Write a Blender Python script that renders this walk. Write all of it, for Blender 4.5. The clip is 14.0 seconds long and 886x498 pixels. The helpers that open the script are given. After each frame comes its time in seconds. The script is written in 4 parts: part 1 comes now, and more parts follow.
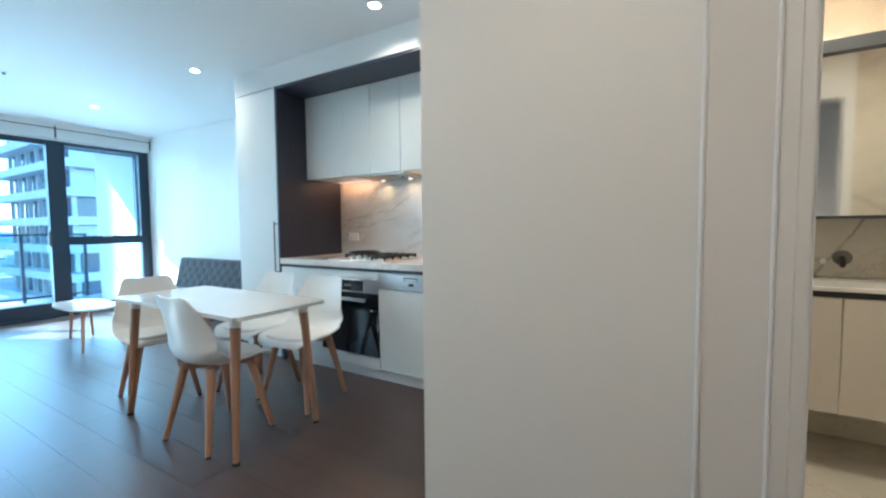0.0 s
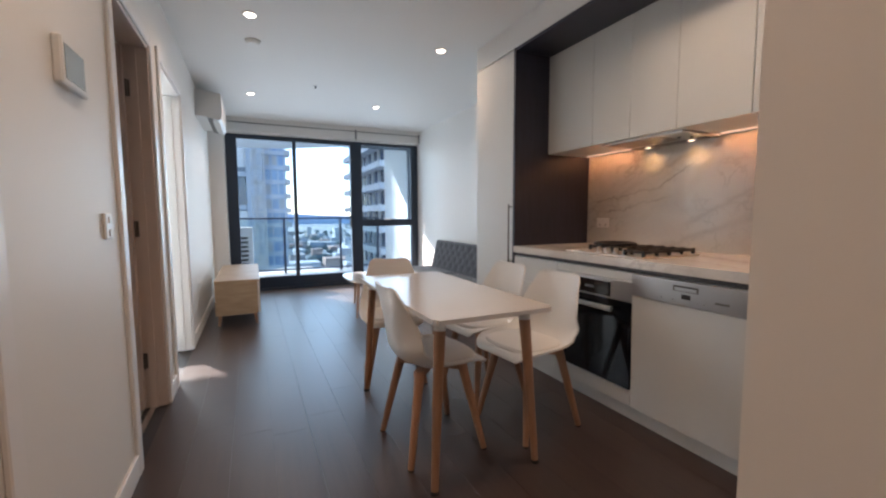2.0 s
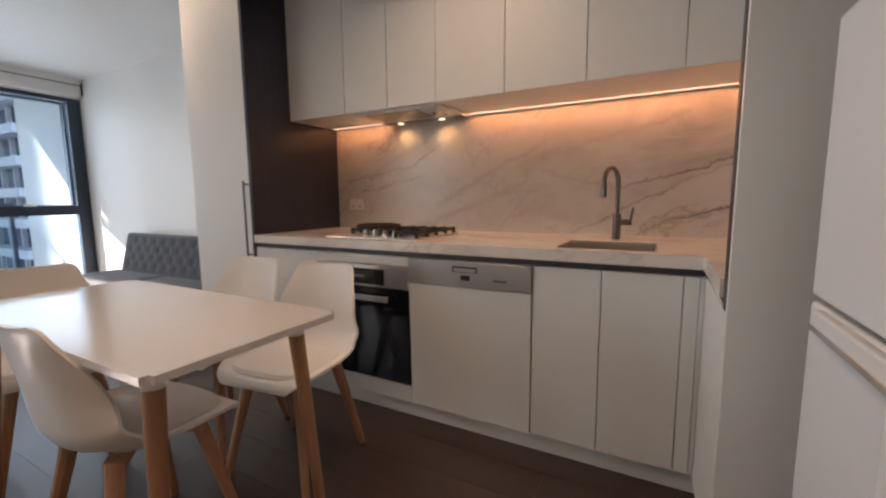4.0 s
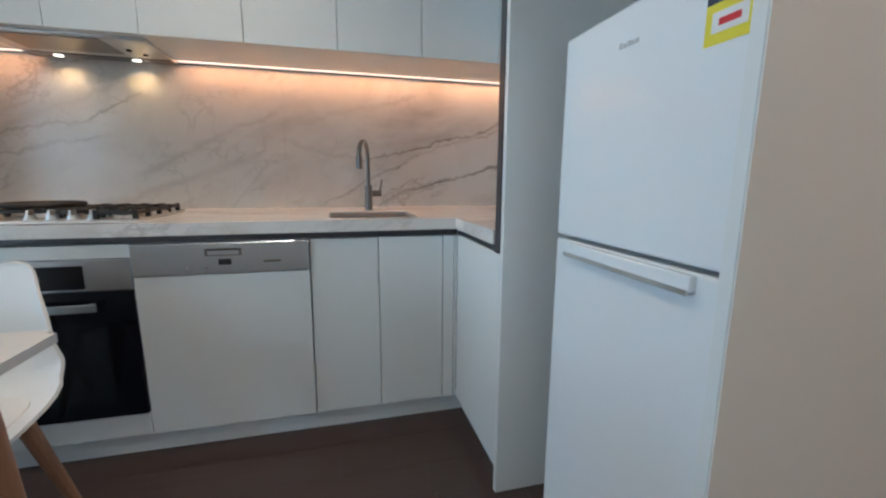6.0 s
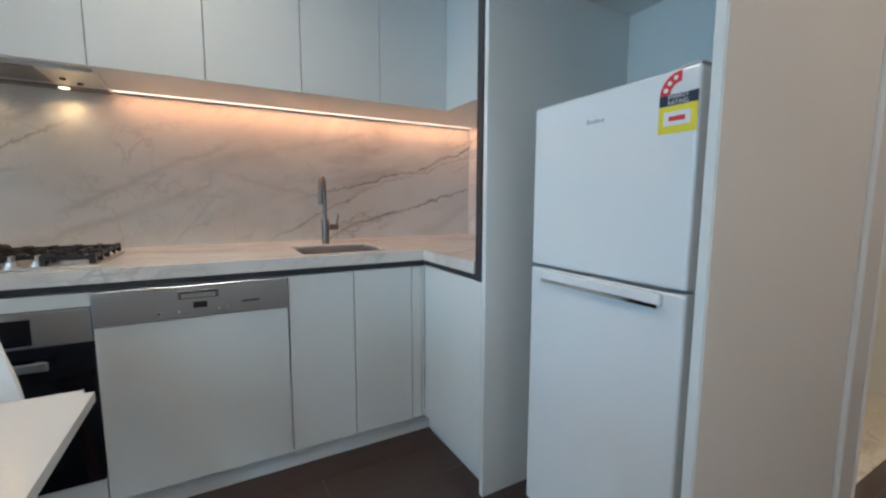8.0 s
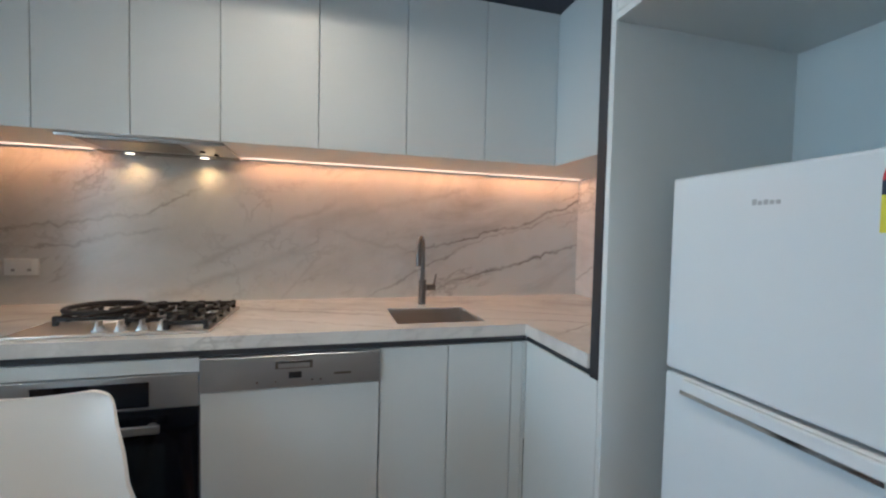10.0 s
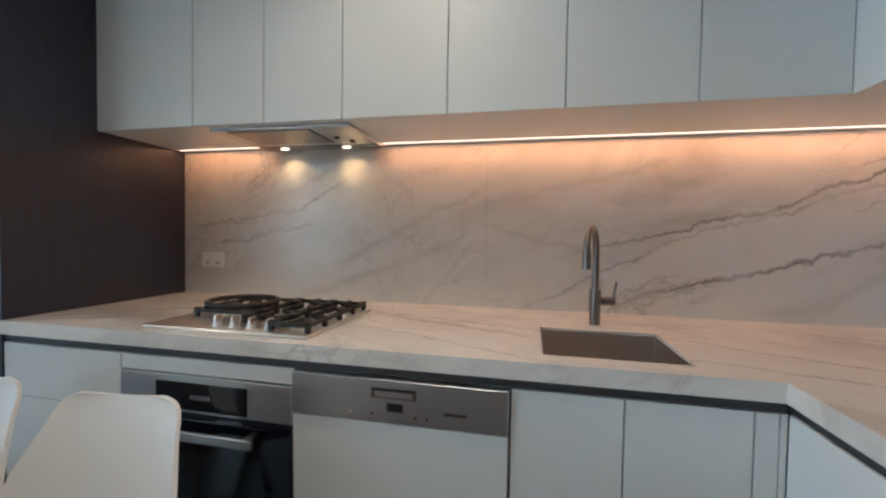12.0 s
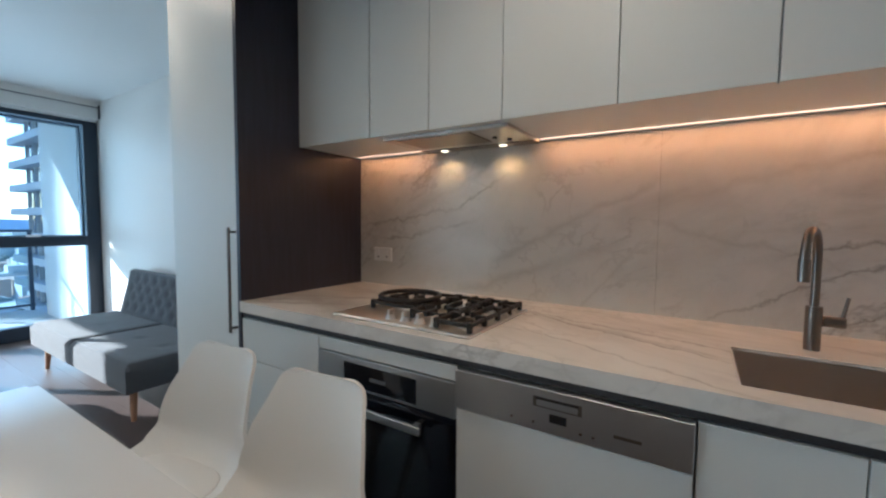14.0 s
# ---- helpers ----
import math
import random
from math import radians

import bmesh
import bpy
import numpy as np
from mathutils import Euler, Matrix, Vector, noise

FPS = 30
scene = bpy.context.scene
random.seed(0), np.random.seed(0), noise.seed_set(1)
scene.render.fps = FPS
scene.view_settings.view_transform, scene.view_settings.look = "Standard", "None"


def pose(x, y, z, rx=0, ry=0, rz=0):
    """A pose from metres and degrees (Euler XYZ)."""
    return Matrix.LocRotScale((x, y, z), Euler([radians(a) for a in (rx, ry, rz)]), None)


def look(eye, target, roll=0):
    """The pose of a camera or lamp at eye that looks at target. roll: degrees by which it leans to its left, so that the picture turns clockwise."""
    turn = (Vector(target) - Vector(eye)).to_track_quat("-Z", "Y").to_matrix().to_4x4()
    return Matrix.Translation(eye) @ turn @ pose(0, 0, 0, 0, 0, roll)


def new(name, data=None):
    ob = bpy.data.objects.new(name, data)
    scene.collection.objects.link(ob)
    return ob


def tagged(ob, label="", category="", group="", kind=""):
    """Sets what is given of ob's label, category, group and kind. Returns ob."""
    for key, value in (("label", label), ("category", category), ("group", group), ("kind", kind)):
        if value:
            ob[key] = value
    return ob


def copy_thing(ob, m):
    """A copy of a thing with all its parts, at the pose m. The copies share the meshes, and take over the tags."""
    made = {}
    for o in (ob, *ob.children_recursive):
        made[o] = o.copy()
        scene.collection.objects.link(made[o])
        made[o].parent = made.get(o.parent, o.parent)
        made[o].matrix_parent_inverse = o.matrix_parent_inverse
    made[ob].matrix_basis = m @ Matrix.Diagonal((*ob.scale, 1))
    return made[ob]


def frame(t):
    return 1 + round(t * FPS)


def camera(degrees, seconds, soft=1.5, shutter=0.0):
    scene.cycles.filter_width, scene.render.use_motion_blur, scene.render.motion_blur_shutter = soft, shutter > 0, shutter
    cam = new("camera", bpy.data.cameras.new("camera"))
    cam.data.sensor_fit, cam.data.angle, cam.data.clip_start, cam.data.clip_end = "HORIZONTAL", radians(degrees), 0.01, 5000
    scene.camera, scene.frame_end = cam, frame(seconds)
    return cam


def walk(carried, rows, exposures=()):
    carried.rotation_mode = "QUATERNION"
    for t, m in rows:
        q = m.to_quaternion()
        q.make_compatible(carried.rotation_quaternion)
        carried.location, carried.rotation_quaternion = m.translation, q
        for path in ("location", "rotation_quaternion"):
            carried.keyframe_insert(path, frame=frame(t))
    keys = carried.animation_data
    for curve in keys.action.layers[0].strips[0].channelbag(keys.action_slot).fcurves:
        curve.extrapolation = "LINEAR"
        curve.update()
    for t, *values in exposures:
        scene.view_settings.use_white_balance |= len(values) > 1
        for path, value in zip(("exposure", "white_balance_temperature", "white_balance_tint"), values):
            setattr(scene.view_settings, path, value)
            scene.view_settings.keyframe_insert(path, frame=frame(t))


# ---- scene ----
cam = camera(94.8, 14.0, soft=2.3)
PATH = [
    (0, (1.335, -2.347, 1.164), (0.323, -0.626, 1.054), -0.5),
    (0.5, (1.261, -2.159, 1.144), (0.046, -0.578, 0.983), -0.3),
    (1, (1.118, -1.99, 1.139), (-0.362, -0.655, 0.97), -0.4),
    (1.5, (1.02, -1.909, 1.144), (-0.66, -0.837, 0.966), -0.4),
    (2, (0.915, -1.826, 1.143), (-0.891, -0.982, 0.975), -0.3),
    (2.5, (0.79, -1.813, 1.132), (-1.01, -0.955, 0.977), -0.3),
    (3, (0.616, -1.78, 1.14), (-0.989, -0.6, 0.967), -1.0),
    (3.5, (0.536, -1.739, 1.129), (-0.765, -0.235, 0.913), -0.9),
    (4, (0.448, -1.629, 1.1), (-0.482, 0.125, 0.859), -0.5),
    (6.5, (-0.04, -1.654, 1.059), (0.741, 0.153, 0.707), 0.7),
    (7, (-0.183, -1.682, 1.069), (0.781, 0.039, 0.736), 0.8),
    (9.5, (-0.238, -1.588, 1.227), (0.507, 0.267, 1.161), 1.4),
    (10, (-0.176, -1.514, 1.259), (0.348, 0.415, 1.186), 1.3),
    (10.5, (-0.139, -1.381, 1.226), (0.137, 0.599, 1.154), 0.6),
    (11, (-0.118, -1.205, 1.244), (-0.085, 0.793, 1.159), 0.2),
    (11.5, (-0.059, -1.101, 1.218), (-0.267, 0.886, 1.129), 0.2),
    (12, (0.043, -1.019, 1.204), (-0.381, 0.935, 1.143), 0.9),
    (12.5, (0.079, -0.988, 1.265), (-0.577, 0.901, 1.197), 0.7),
    (13, (0.042, -0.977, 1.261), (-0.816, 0.829, 1.211), 1.0),
    (13.5, (-0.001, -1.004, 1.265), (-0.991, 0.732, 1.191), 0.8),
    (14, (-0.012, -1.019, 1.248), (-1.078, 0.669, 1.121), 0.6),
]
EXPOSURES = [(0, 2.88, 4790, -6), (0.6, 2.44, 6050, 6), (1.2, 2.04, 6850, 23), (2.0, 1.95, 6620, 18), (2.5, 1.95, 6740, 20), (4, 1.99, 7020, 21), (6.3, 2.38, 5000, 0), (7.2, 2.38, 5020, 0), (9.5, 2.33, 5160, 0), (10.5, 2.25, 5260, 3), (11, 2.25, 5500, 4), (12, 2.22, 5320, 2), (12.5, 2.19, 5080, 0), (13.2, 2.04, 5130, 1), (14, 1.88, 5420, 3)]
walk(cam, [(t, look(eye, target, roll)) for t, eye, target, roll in PATH], EXPOSURES)

# ---- sky, sun, lamps ----
SUN_TRAVEL = Vector((0.795, 0.453, -0.398)).normalized()
world = bpy.data.worlds.new("world")
scene.world = world
world.use_nodes = True
wn = world.node_tree.nodes
sky = wn.new("ShaderNodeTexSky")
sky.sky_type = "NISHITA"
sky.sun_disc = False
sky.sun_elevation = math.asin(-SUN_TRAVEL.z)
sky.air_density, sky.dust_density, sky.ozone_density = 1.0, 0.15, 2.0
sky.sun_rotation = math.atan2(-SUN_TRAVEL.x, -SUN_TRAVEL.y)
world.node_tree.links.new(sky.outputs[0], wn["Background"].inputs[0])
wn["Background"].inputs[1].default_value = 0.15


def lamp(name, kind, energy, colour, m, **settings):
    data = bpy.data.lights.new(name, kind)
    data.energy, data.color = energy, colour
    ob = new(name, data)
    ob.matrix_basis = m
    return ob


sun = lamp("sun", "SUN", 5.0, (1.0, 0.94, 0.86), look((0, 0, 20), tuple(Vector((0, 0, 20)) + SUN_TRAVEL)))
sun.data.angle = radians(0.5)
WARM = (1.0, 0.40, 0.15)


def strip_lamp(name, x0, x1, y, z, energy):
    ob = lamp(name, "AREA", energy, WARM, pose((x0 + x1) / 2, y, z))
    ob.data.shape, ob.data.size, ob.data.size_y = "RECTANGLE", x1 - x0, 0.012
    return ob


strip_lamp("led_strip_lamp", -0.605, 1.28, 0.680, 1.605, 0.70)
strip_lamp("led_strip_lamp_short", -1.67, -1.195, 0.680, 1.605, 0.17)
for hx in (-1.07, -0.766):
    spot = lamp("hood_lamp", "SPOT", 0.36, (1.0, 0.56, 0.22), pose(hx, 0.678, 1.588))
    spot.data.spot_size, spot.data.spot_blend, spot.data.shadow_soft_size = radians(150), 0.8, 0.02
DOWNLIGHTS = [(-2.38, -1.78), (-2.40, -0.285), (-4.44, -1.78), (-4.44, -0.285), (-0.36, -0.285), (-0.36, -1.78), (1.1, -2.0), (2.3, -2.1)]
for dx, dy in DOWNLIGHTS:
    spot = lamp("downlight_lamp", "SPOT", 8.5 if dx > 0.5 else 7.5 if dx < -4 else 9.5 if (dx > -1 and dy < -1) else 7.0 if (dx < -2 and dy > -1) else 10.5, (1.0, 0.66, 0.42) if dx > 0.5 else (1.0, 0.73, 0.50), pose(dx, dy, 2.545))
    spot.data.spot_size, spot.data.spot_blend, spot.data.shadow_soft_size = radians(155), 1.0, 0.06
bath = lamp("bathroom_lamp", "AREA", 1.9, (1.0, 0.74, 0.48), pose(2.1, -0.3, 2.38))
bath.data.size = 0.25
door_sky = lamp("balcony_daylight", "AREA", 14.0, (0.73, 0.91, 1.0), look((-6.0, -0.63, 1.3), (0, -0.63, 0.9)))
door_sky.data.shape, door_sky.data.size, door_sky.data.size_y = "RECTANGLE", 2.7, 2.0
bed_sky = lamp("bedroom_daylight", "AREA", 52.0, (0.75, 0.92, 1.0), look((-5.7, -4.2, 1.4), (0, -4.2, 1.2)))
bed_sky.data.shape, bed_sky.data.size, bed_sky.data.size_y = "RECTANGLE", 2.0, 1.8


# ---- materials ----
class Net:
    """Small helper to wire node materials."""

    def __init__(self, name):
        self.mat = bpy.data.materials.new(name)
        self.mat.use_nodes = True
        self.t = self.mat.node_tree
        self.b = self.t.nodes["Principled BSDF"]
        self.co = self.t.nodes.new("ShaderNodeTexCoord")

    def link(self, a, b):
        self.t.links.new(a, b)

    def put(self, socket, value):
        if isinstance(value, bpy.types.NodeSocket):
            self.link(value, socket)
        else:
            socket.default_value = value

    def noise(self, scale, detail=4.0, vec=None, rough=0.55, stretch=None, dist=0.0):
        n = self.t.nodes.new("ShaderNodeTexNoise")
        n.inputs["Scale"].default_value, n.inputs["Detail"].default_value = scale, detail
        n.inputs["Roughness"].default_value, n.inputs["Distortion"].default_value = rough, dist
        v = vec or self.co.outputs["Object"]
        if stretch:
            m = self.t.nodes.new("ShaderNodeMapping")
            m.inputs["Scale"].default_value = stretch
            self.link(v, m.inputs[0])
            v = m.outputs[0]
        self.link(v, n.inputs["Vector"])
        return n.outputs["Fac"]

    def math(self, op, a, b=0.0, c=0.0):
        n = self.t.nodes.new("ShaderNodeMath")
        n.operation = op
        self.put(n.inputs[0], a), self.put(n.inputs[1], b), self.put(n.inputs[2], c)
        return n.outputs[0]

    def ramp(self, fac, lo, hi, a=0.0, b=1.0):
        n = self.t.nodes.new("ShaderNodeMapRange")
        self.put(n.inputs[0], fac)
        for i, v in zip((1, 2, 3, 4), (lo, hi, a, b)):
            n.inputs[i].default_value = v
        return n.outputs[0]

    def mix(self, fac, a, b):
        n = self.t.nodes.new("ShaderNodeMix")
        n.data_type = "RGBA"
        self.put(n.inputs[0], fac)
        for i, v in ((6, a), (7, b)):
            self.put(n.inputs[i], v if isinstance(v, bpy.types.NodeSocket) else (*v, 1))
        return n.outputs[2]

    def xyz(self, out="Object"):
        n = self.t.nodes.new("ShaderNodeSeparateXYZ")
        self.link(self.co.outputs[out], n.inputs[0])
        return n.outputs

    def random(self):
        return self.t.nodes.new("ShaderNodeObjectInfo").outputs["Random"]

    def bump(self, height, strength=0.2, distance=0.01):
        n = self.t.nodes.new("ShaderNodeBump")
        n.inputs["Strength"].default_value, n.inputs["Distance"].default_value = strength, distance
        self.link(height, n.inputs["Height"])
        self.link(n.outputs[0], self.b.inputs["Normal"])

    def done(self, colour=None, rough=None, metal=None, coat=None):
        if colour is not None:
            self.put(self.b.inputs["Base Color"], colour if isinstance(colour, bpy.types.NodeSocket) else (*colour, 1))
        if rough is not None:
            self.put(self.b.inputs["Roughness"], rough)
        if metal is not None:
            self.b.inputs["Metallic"].default_value = metal
        if coat is not None:
            self.b.inputs["Coat Weight"].default_value = coat
        return self.mat


def paint(name, colour, rough, scale=3.0, vary=0.06, bump=0.03, grain=180.0, coat=None):
    n = Net(name)
    big, fine = n.noise(scale), n.noise(grain, 2.0)
    dark = tuple(c * (1 - vary) for c in colour)
    c = n.mix(big, dark, colour)
    r = n.ramp(n.noise(scale * 2.3), 0.3, 0.7, max(rough - 0.02, 0.02), rough + 0.02)
    if bump > 0:
        n.bump(fine, bump, 0.001)
    return n.done(c, r, coat=coat)


def metal(name, colour, rough, stretch=(1, 1, 60)):
    n = Net(name)
    g = n.noise(30.0, 3.0, stretch=stretch)
    c = n.mix(g, tuple(v * 0.95 for v in colour), colour)
    return n.done(c, n.ramp(g, 0.3, 0.7, rough - 0.02, rough + 0.03), 1.0)


def wood(name, light, dark, rough, stretch, scale=6.0, bump=0.04):
    n = Net(name)
    vec = n.t.nodes.new("ShaderNodeVectorMath")
    vec.operation = "ADD"
    n.link(n.co.outputs["Object"], vec.inputs[0])
    k = n.t.nodes.new("ShaderNodeCombineXYZ")
    r = n.random()
    for i in range(3):
        n.link(n.math("MULTIPLY", r, 17.0 + 9 * i), k.inputs[i])
    n.link(k.outputs[0], vec.inputs[1])
    g = n.noise(scale, 6.0, vec.outputs[0], 0.6, stretch, 0.25)
    f = n.noise(scale * 9, 3.0, vec.outputs[0], 0.6, stretch)
    m = n.math("ADD", n.ramp(g, 0.3, 0.7), n.math("MULTIPLY", n.math("SUBTRACT", f, 0.5), 0.22))
    c = n.mix(m, dark, light)
    c = n.mix(n.math("MULTIPLY", r, 0.35), c, tuple(v * 0.6 for v in dark))
    if bump:
        n.bump(f, bump, 0.001)
    return n.done(c, n.ramp(g, 0.3, 0.7, rough - 0.015, rough + 0.02))


def marble(name, rough, veins, base=(0.80, 0.78, 0.75), axis=0, up=2, cloud=0.35):
    """veins: x, height, slope, width, strength, x0, x1 in metres along the wall."""
    n = Net(name)
    o = n.xyz()
    u, v = o[axis], o[up]
    w1 = n.math("MULTIPLY", n.math("SUBTRACT", n.noise(5.0, 5.0, rough=0.65), 0.5), 0.11)
    w2 = n.math("MULTIPLY", n.math("SUBTRACT", n.noise(15.0, 4.0, rough=0.65), 0.5), 0.055)
    wob = n.math("ADD", w1, w2)
    patch = n.ramp(n.noise(3.2, 3.0), 0.35, 0.65, 0.35, 1.0)
    total = None
    for x, h, slope, width, strength, x0, x1 in veins:
        line = n.math("SUBTRACT", v, n.math("MULTIPLY_ADD", n.math("SUBTRACT", u, x), slope, h))
        d = n.math("ABSOLUTE", n.math("ADD", line, wob))
        a = n.ramp(d, 0.0, width, strength, 0.0)
        for lo, hi in ((x0 - 0.08, x0 + 0.05), (x1 + 0.08, x1 - 0.05)):
            a = n.math("MULTIPLY", a, n.ramp(u, lo, hi))
        total = a if total is None else n.math("MAXIMUM", total, a)
    lean = n.t.nodes.new("ShaderNodeMapping")
    lean.vector_type = "TEXTURE"
    lean.inputs["Rotation"].default_value = (0, -0.42, 0) if up == 2 else (0, 0, -0.35)
    lean.inputs["Scale"].default_value = (1.9, 0.8, 0.8) if axis == 0 else (0.8, 1.9, 0.8)
    n.link(n.co.outputs["Object"], lean.inputs[0])
    fine = n.math("ABSOLUTE", n.math("SUBTRACT", n.noise(2.6, 6.0, lean.outputs[0], 0.62, dist=0.25), 0.5))
    smoke = n.ramp(n.noise(2.4, 6.0, lean.outputs[0], 0.65, dist=0.6), 0.50, 0.68, 0.0, 0.40)
    fine = n.math("MULTIPLY", n.ramp(fine, 0.0, 0.020, 0.42, 0.0), n.ramp(n.noise(1.7, 2.0), 0.42, 0.56))
    web = n.math("ABSOLUTE", n.math("SUBTRACT", n.noise(4.2, 4.0, rough=0.6, dist=0.3), 0.5))
    web = n.math("MULTIPLY", n.ramp(web, 0.0, 0.024, 0.30, 0.0), n.ramp(n.noise(1.9, 3.0, lean.outputs[0]), 0.48, 0.60))
    fine = n.math("MAXIMUM", n.math("MAXIMUM", fine, smoke), web)
    total = n.math("MULTIPLY", n.math("MAXIMUM", total, fine), patch)
    cl = n.ramp(n.noise(2.2, 5.0, dist=0.8), 0.45, 0.75, 0.0, cloud)
    c = n.mix(cl, base, tuple(b * 0.72 for b in base))
    c = n.mix(total, c, (0.145, 0.118, 0.105))
    return n.done(c, rough)


WALL = paint("wall paint", (0.80, 0.79, 0.77), 0.5, 1.2, 0.03, 0.05, 260)
CEIL = paint("ceiling paint", (0.82, 0.82, 0.81), 0.6, 1.2, 0.03, 0.04, 260)
TRIM = paint("trim enamel", (0.80, 0.79, 0.78), 0.35, 2.0, 0.02, 0.0)
DOORP = paint("door enamel", (0.74, 0.72, 0.70), 0.4, 2.0, 0.02, 0.0)
LAM = paint("white laminate", (0.710, 0.725, 0.715), 0.38, 0.9, 0.02, 0.0)
CARC = paint("cabinet carcass", (0.60, 0.60, 0.59), 0.5)
DARK = wood("dark timber laminate", (0.041, 0.041, 0.066), (0.026, 0.026, 0.042), 0.32, (9, 9, 0.8), 5.0)
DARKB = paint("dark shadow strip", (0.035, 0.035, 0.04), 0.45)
PLANK = wood("smoked oak floor", (0.060, 0.033, 0.025), (0.040, 0.021, 0.016), 0.36, (0.7, 9, 9), 4.0, 0.05)
plank_shader = PLANK.node_tree.nodes["Principled BSDF"]
plank_shader.inputs["Specular IOR Level"].default_value = 0.75
plank_shader.inputs["Sheen Weight"].default_value = 0.12
plank_shader.inputs["Sheen Roughness"].default_value = 0.35
BEECH = wood("beech", (0.47, 0.255, 0.150), (0.35, 0.18, 0.10), 0.42, (10, 10, 1.2), 4.0)
PALE = wood("pale oak laminate", (0.52, 0.39, 0.26), (0.36, 0.25, 0.155), 0.45, (8, 1.2, 8), 4.0)
PLAST = paint("white moulded plastic", (0.76, 0.75, 0.73), 0.32, 4.0, 0.03, 0.02)
PAD = paint("white leatherette", (0.76, 0.74, 0.71), 0.5, 6.0, 0.06, 0.15, 120)
TABLE = paint("white lacquer", (0.67, 0.66, 0.645), 0.14, 3.0, 0.02, 0.01)
BLACKP = paint("black rubber", (0.02, 0.02, 0.02), 0.6)
SINKM = metal("satin sink steel", (0.72, 0.69, 0.67), 0.30)
STEEL = metal("brushed steel", (0.54, 0.55, 0.56), 0.33, (0.6, 12, 12))
GUN = metal("brushed nickel", (0.21, 0.19, 0.175), 0.30)
HOBM = metal("polished hob steel", (0.74, 0.72, 0.69), 0.36, (0.6, 12, 12))
CHROME = metal("polished chrome", (0.80, 0.80, 0.80), 0.10)
IRON = paint("cast iron", (0.011, 0.010, 0.011), 0.5, 30.0, 0.3, 0.3, 90)
GLASSB = paint("black oven glass", (0.003, 0.004, 0.008), 0.06, 2.0, 0.1, 0.0)
FRIDGE = paint("white fridge enamel", (0.78, 0.80, 0.82), 0.10, 2.0, 0.02, 0.02, 400)
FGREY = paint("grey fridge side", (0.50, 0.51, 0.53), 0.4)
ALU = paint("dark powder-coated frame", (0.017, 0.031, 0.056), 0.35)
BLIND = paint("white blind cloth", (0.76, 0.76, 0.75), 0.8)
AC = paint("white aircon plastic", (0.78, 0.78, 0.77), 0.35)
BLACK = paint("black plastic", (0.015, 0.015, 0.017), 0.35)
CONC = paint("pale balcony tile", (0.50, 0.51, 0.50), 0.6, 4.0, 0.1, 0.1)
RENDER = paint("white render", (0.64, 0.67, 0.69), 0.7, 1.0, 0.05)
REDP = paint("red print", (0.62, 0.04, 0.05), 0.4)
YELP = paint("yellow print", (0.80, 0.70, 0.05), 0.4)
NAVYP = paint("dark print", (0.02, 0.03, 0.06), 0.4)
WHITEP = paint("white print", (0.8, 0.8, 0.8), 0.4)
SOFTGREY = paint("soft grey print", (0.42, 0.43, 0.45), 0.4)
# Warm hall light on the laundry door and jambs, put into their colour
WARMLIT = paint("enamel tinted by warm hall light", (0.60, 0.49, 0.43), 0.4, 2.0, 0.02, 0.0)
GREYP = paint("grey print", (0.35, 0.35, 0.36), 0.4)
TILEB = marble("bathroom marble tile", 0.15, [(2.1, 1.1, 1.6, 0.02, 0.8, 1.9, 2.4), (2.2, 1.5, -0.6, 0.03, 0.6, 1.7, 2.8)], base=(0.72, 0.66, 0.55))
CREAM = paint("cream laminate", (0.62, 0.56, 0.48), 0.35)
SPLASH = marble("splashback marble", 0.22, [
    (0.39, 1.183, 0.27, 0.014, 0.95, 0.25, 0.92), (0.905, 1.321, 0.40, 0.014, 0.95, 0.92, 1.32),
    (0.39, 0.93, 0.60, 0.010, 0.7, 0.33, 0.50), (0.508, 0.995, 0.265, 0.013, 0.9, 0.50, 1.32),
    (0.033, 0.919, 0.50, 0.012, 0.75, 0.0, 0.52), (0.9, 1.30, 0.33, 0.010, 0.5, 0.45, 1.3),
    (-1.402, 1.266, 0.16, 0.014, 0.75, -1.62, -1.06), (-1.058, 1.321, 0.57, 0.013, 0.7, -1.06, -0.82), (-1.404, 1.173, 0.19, 0.014, 0.55, -1.5, -1.0),
    (-1.2, 1.36, 0.45, 0.030, 0.34, -1.5, -0.7), (-0.8, 0.98, 0.35, 0.035, 0.34, -1.1, -0.3), (-0.5, 1.25, 0.5, 0.030, 0.36, -0.8, -0.16),
    (0.1, 1.40, 0.25, 0.030, 0.36, -0.1, 0.6), (0.0, 1.22, -0.3, 0.022, 0.4, -0.14, 0.4), (-0.35, 1.0, 1.2, 0.018, 0.35, -0.45, -0.2)],
    base=(0.63, 0.62, 0.595), cloud=0.5)
SPLASHR = marble("return splash marble", 0.22, [(0.7, 1.02, -0.5, 0.015, 0.8, -0.5, 0.75)], base=(0.70, 0.68, 0.65), axis=1)
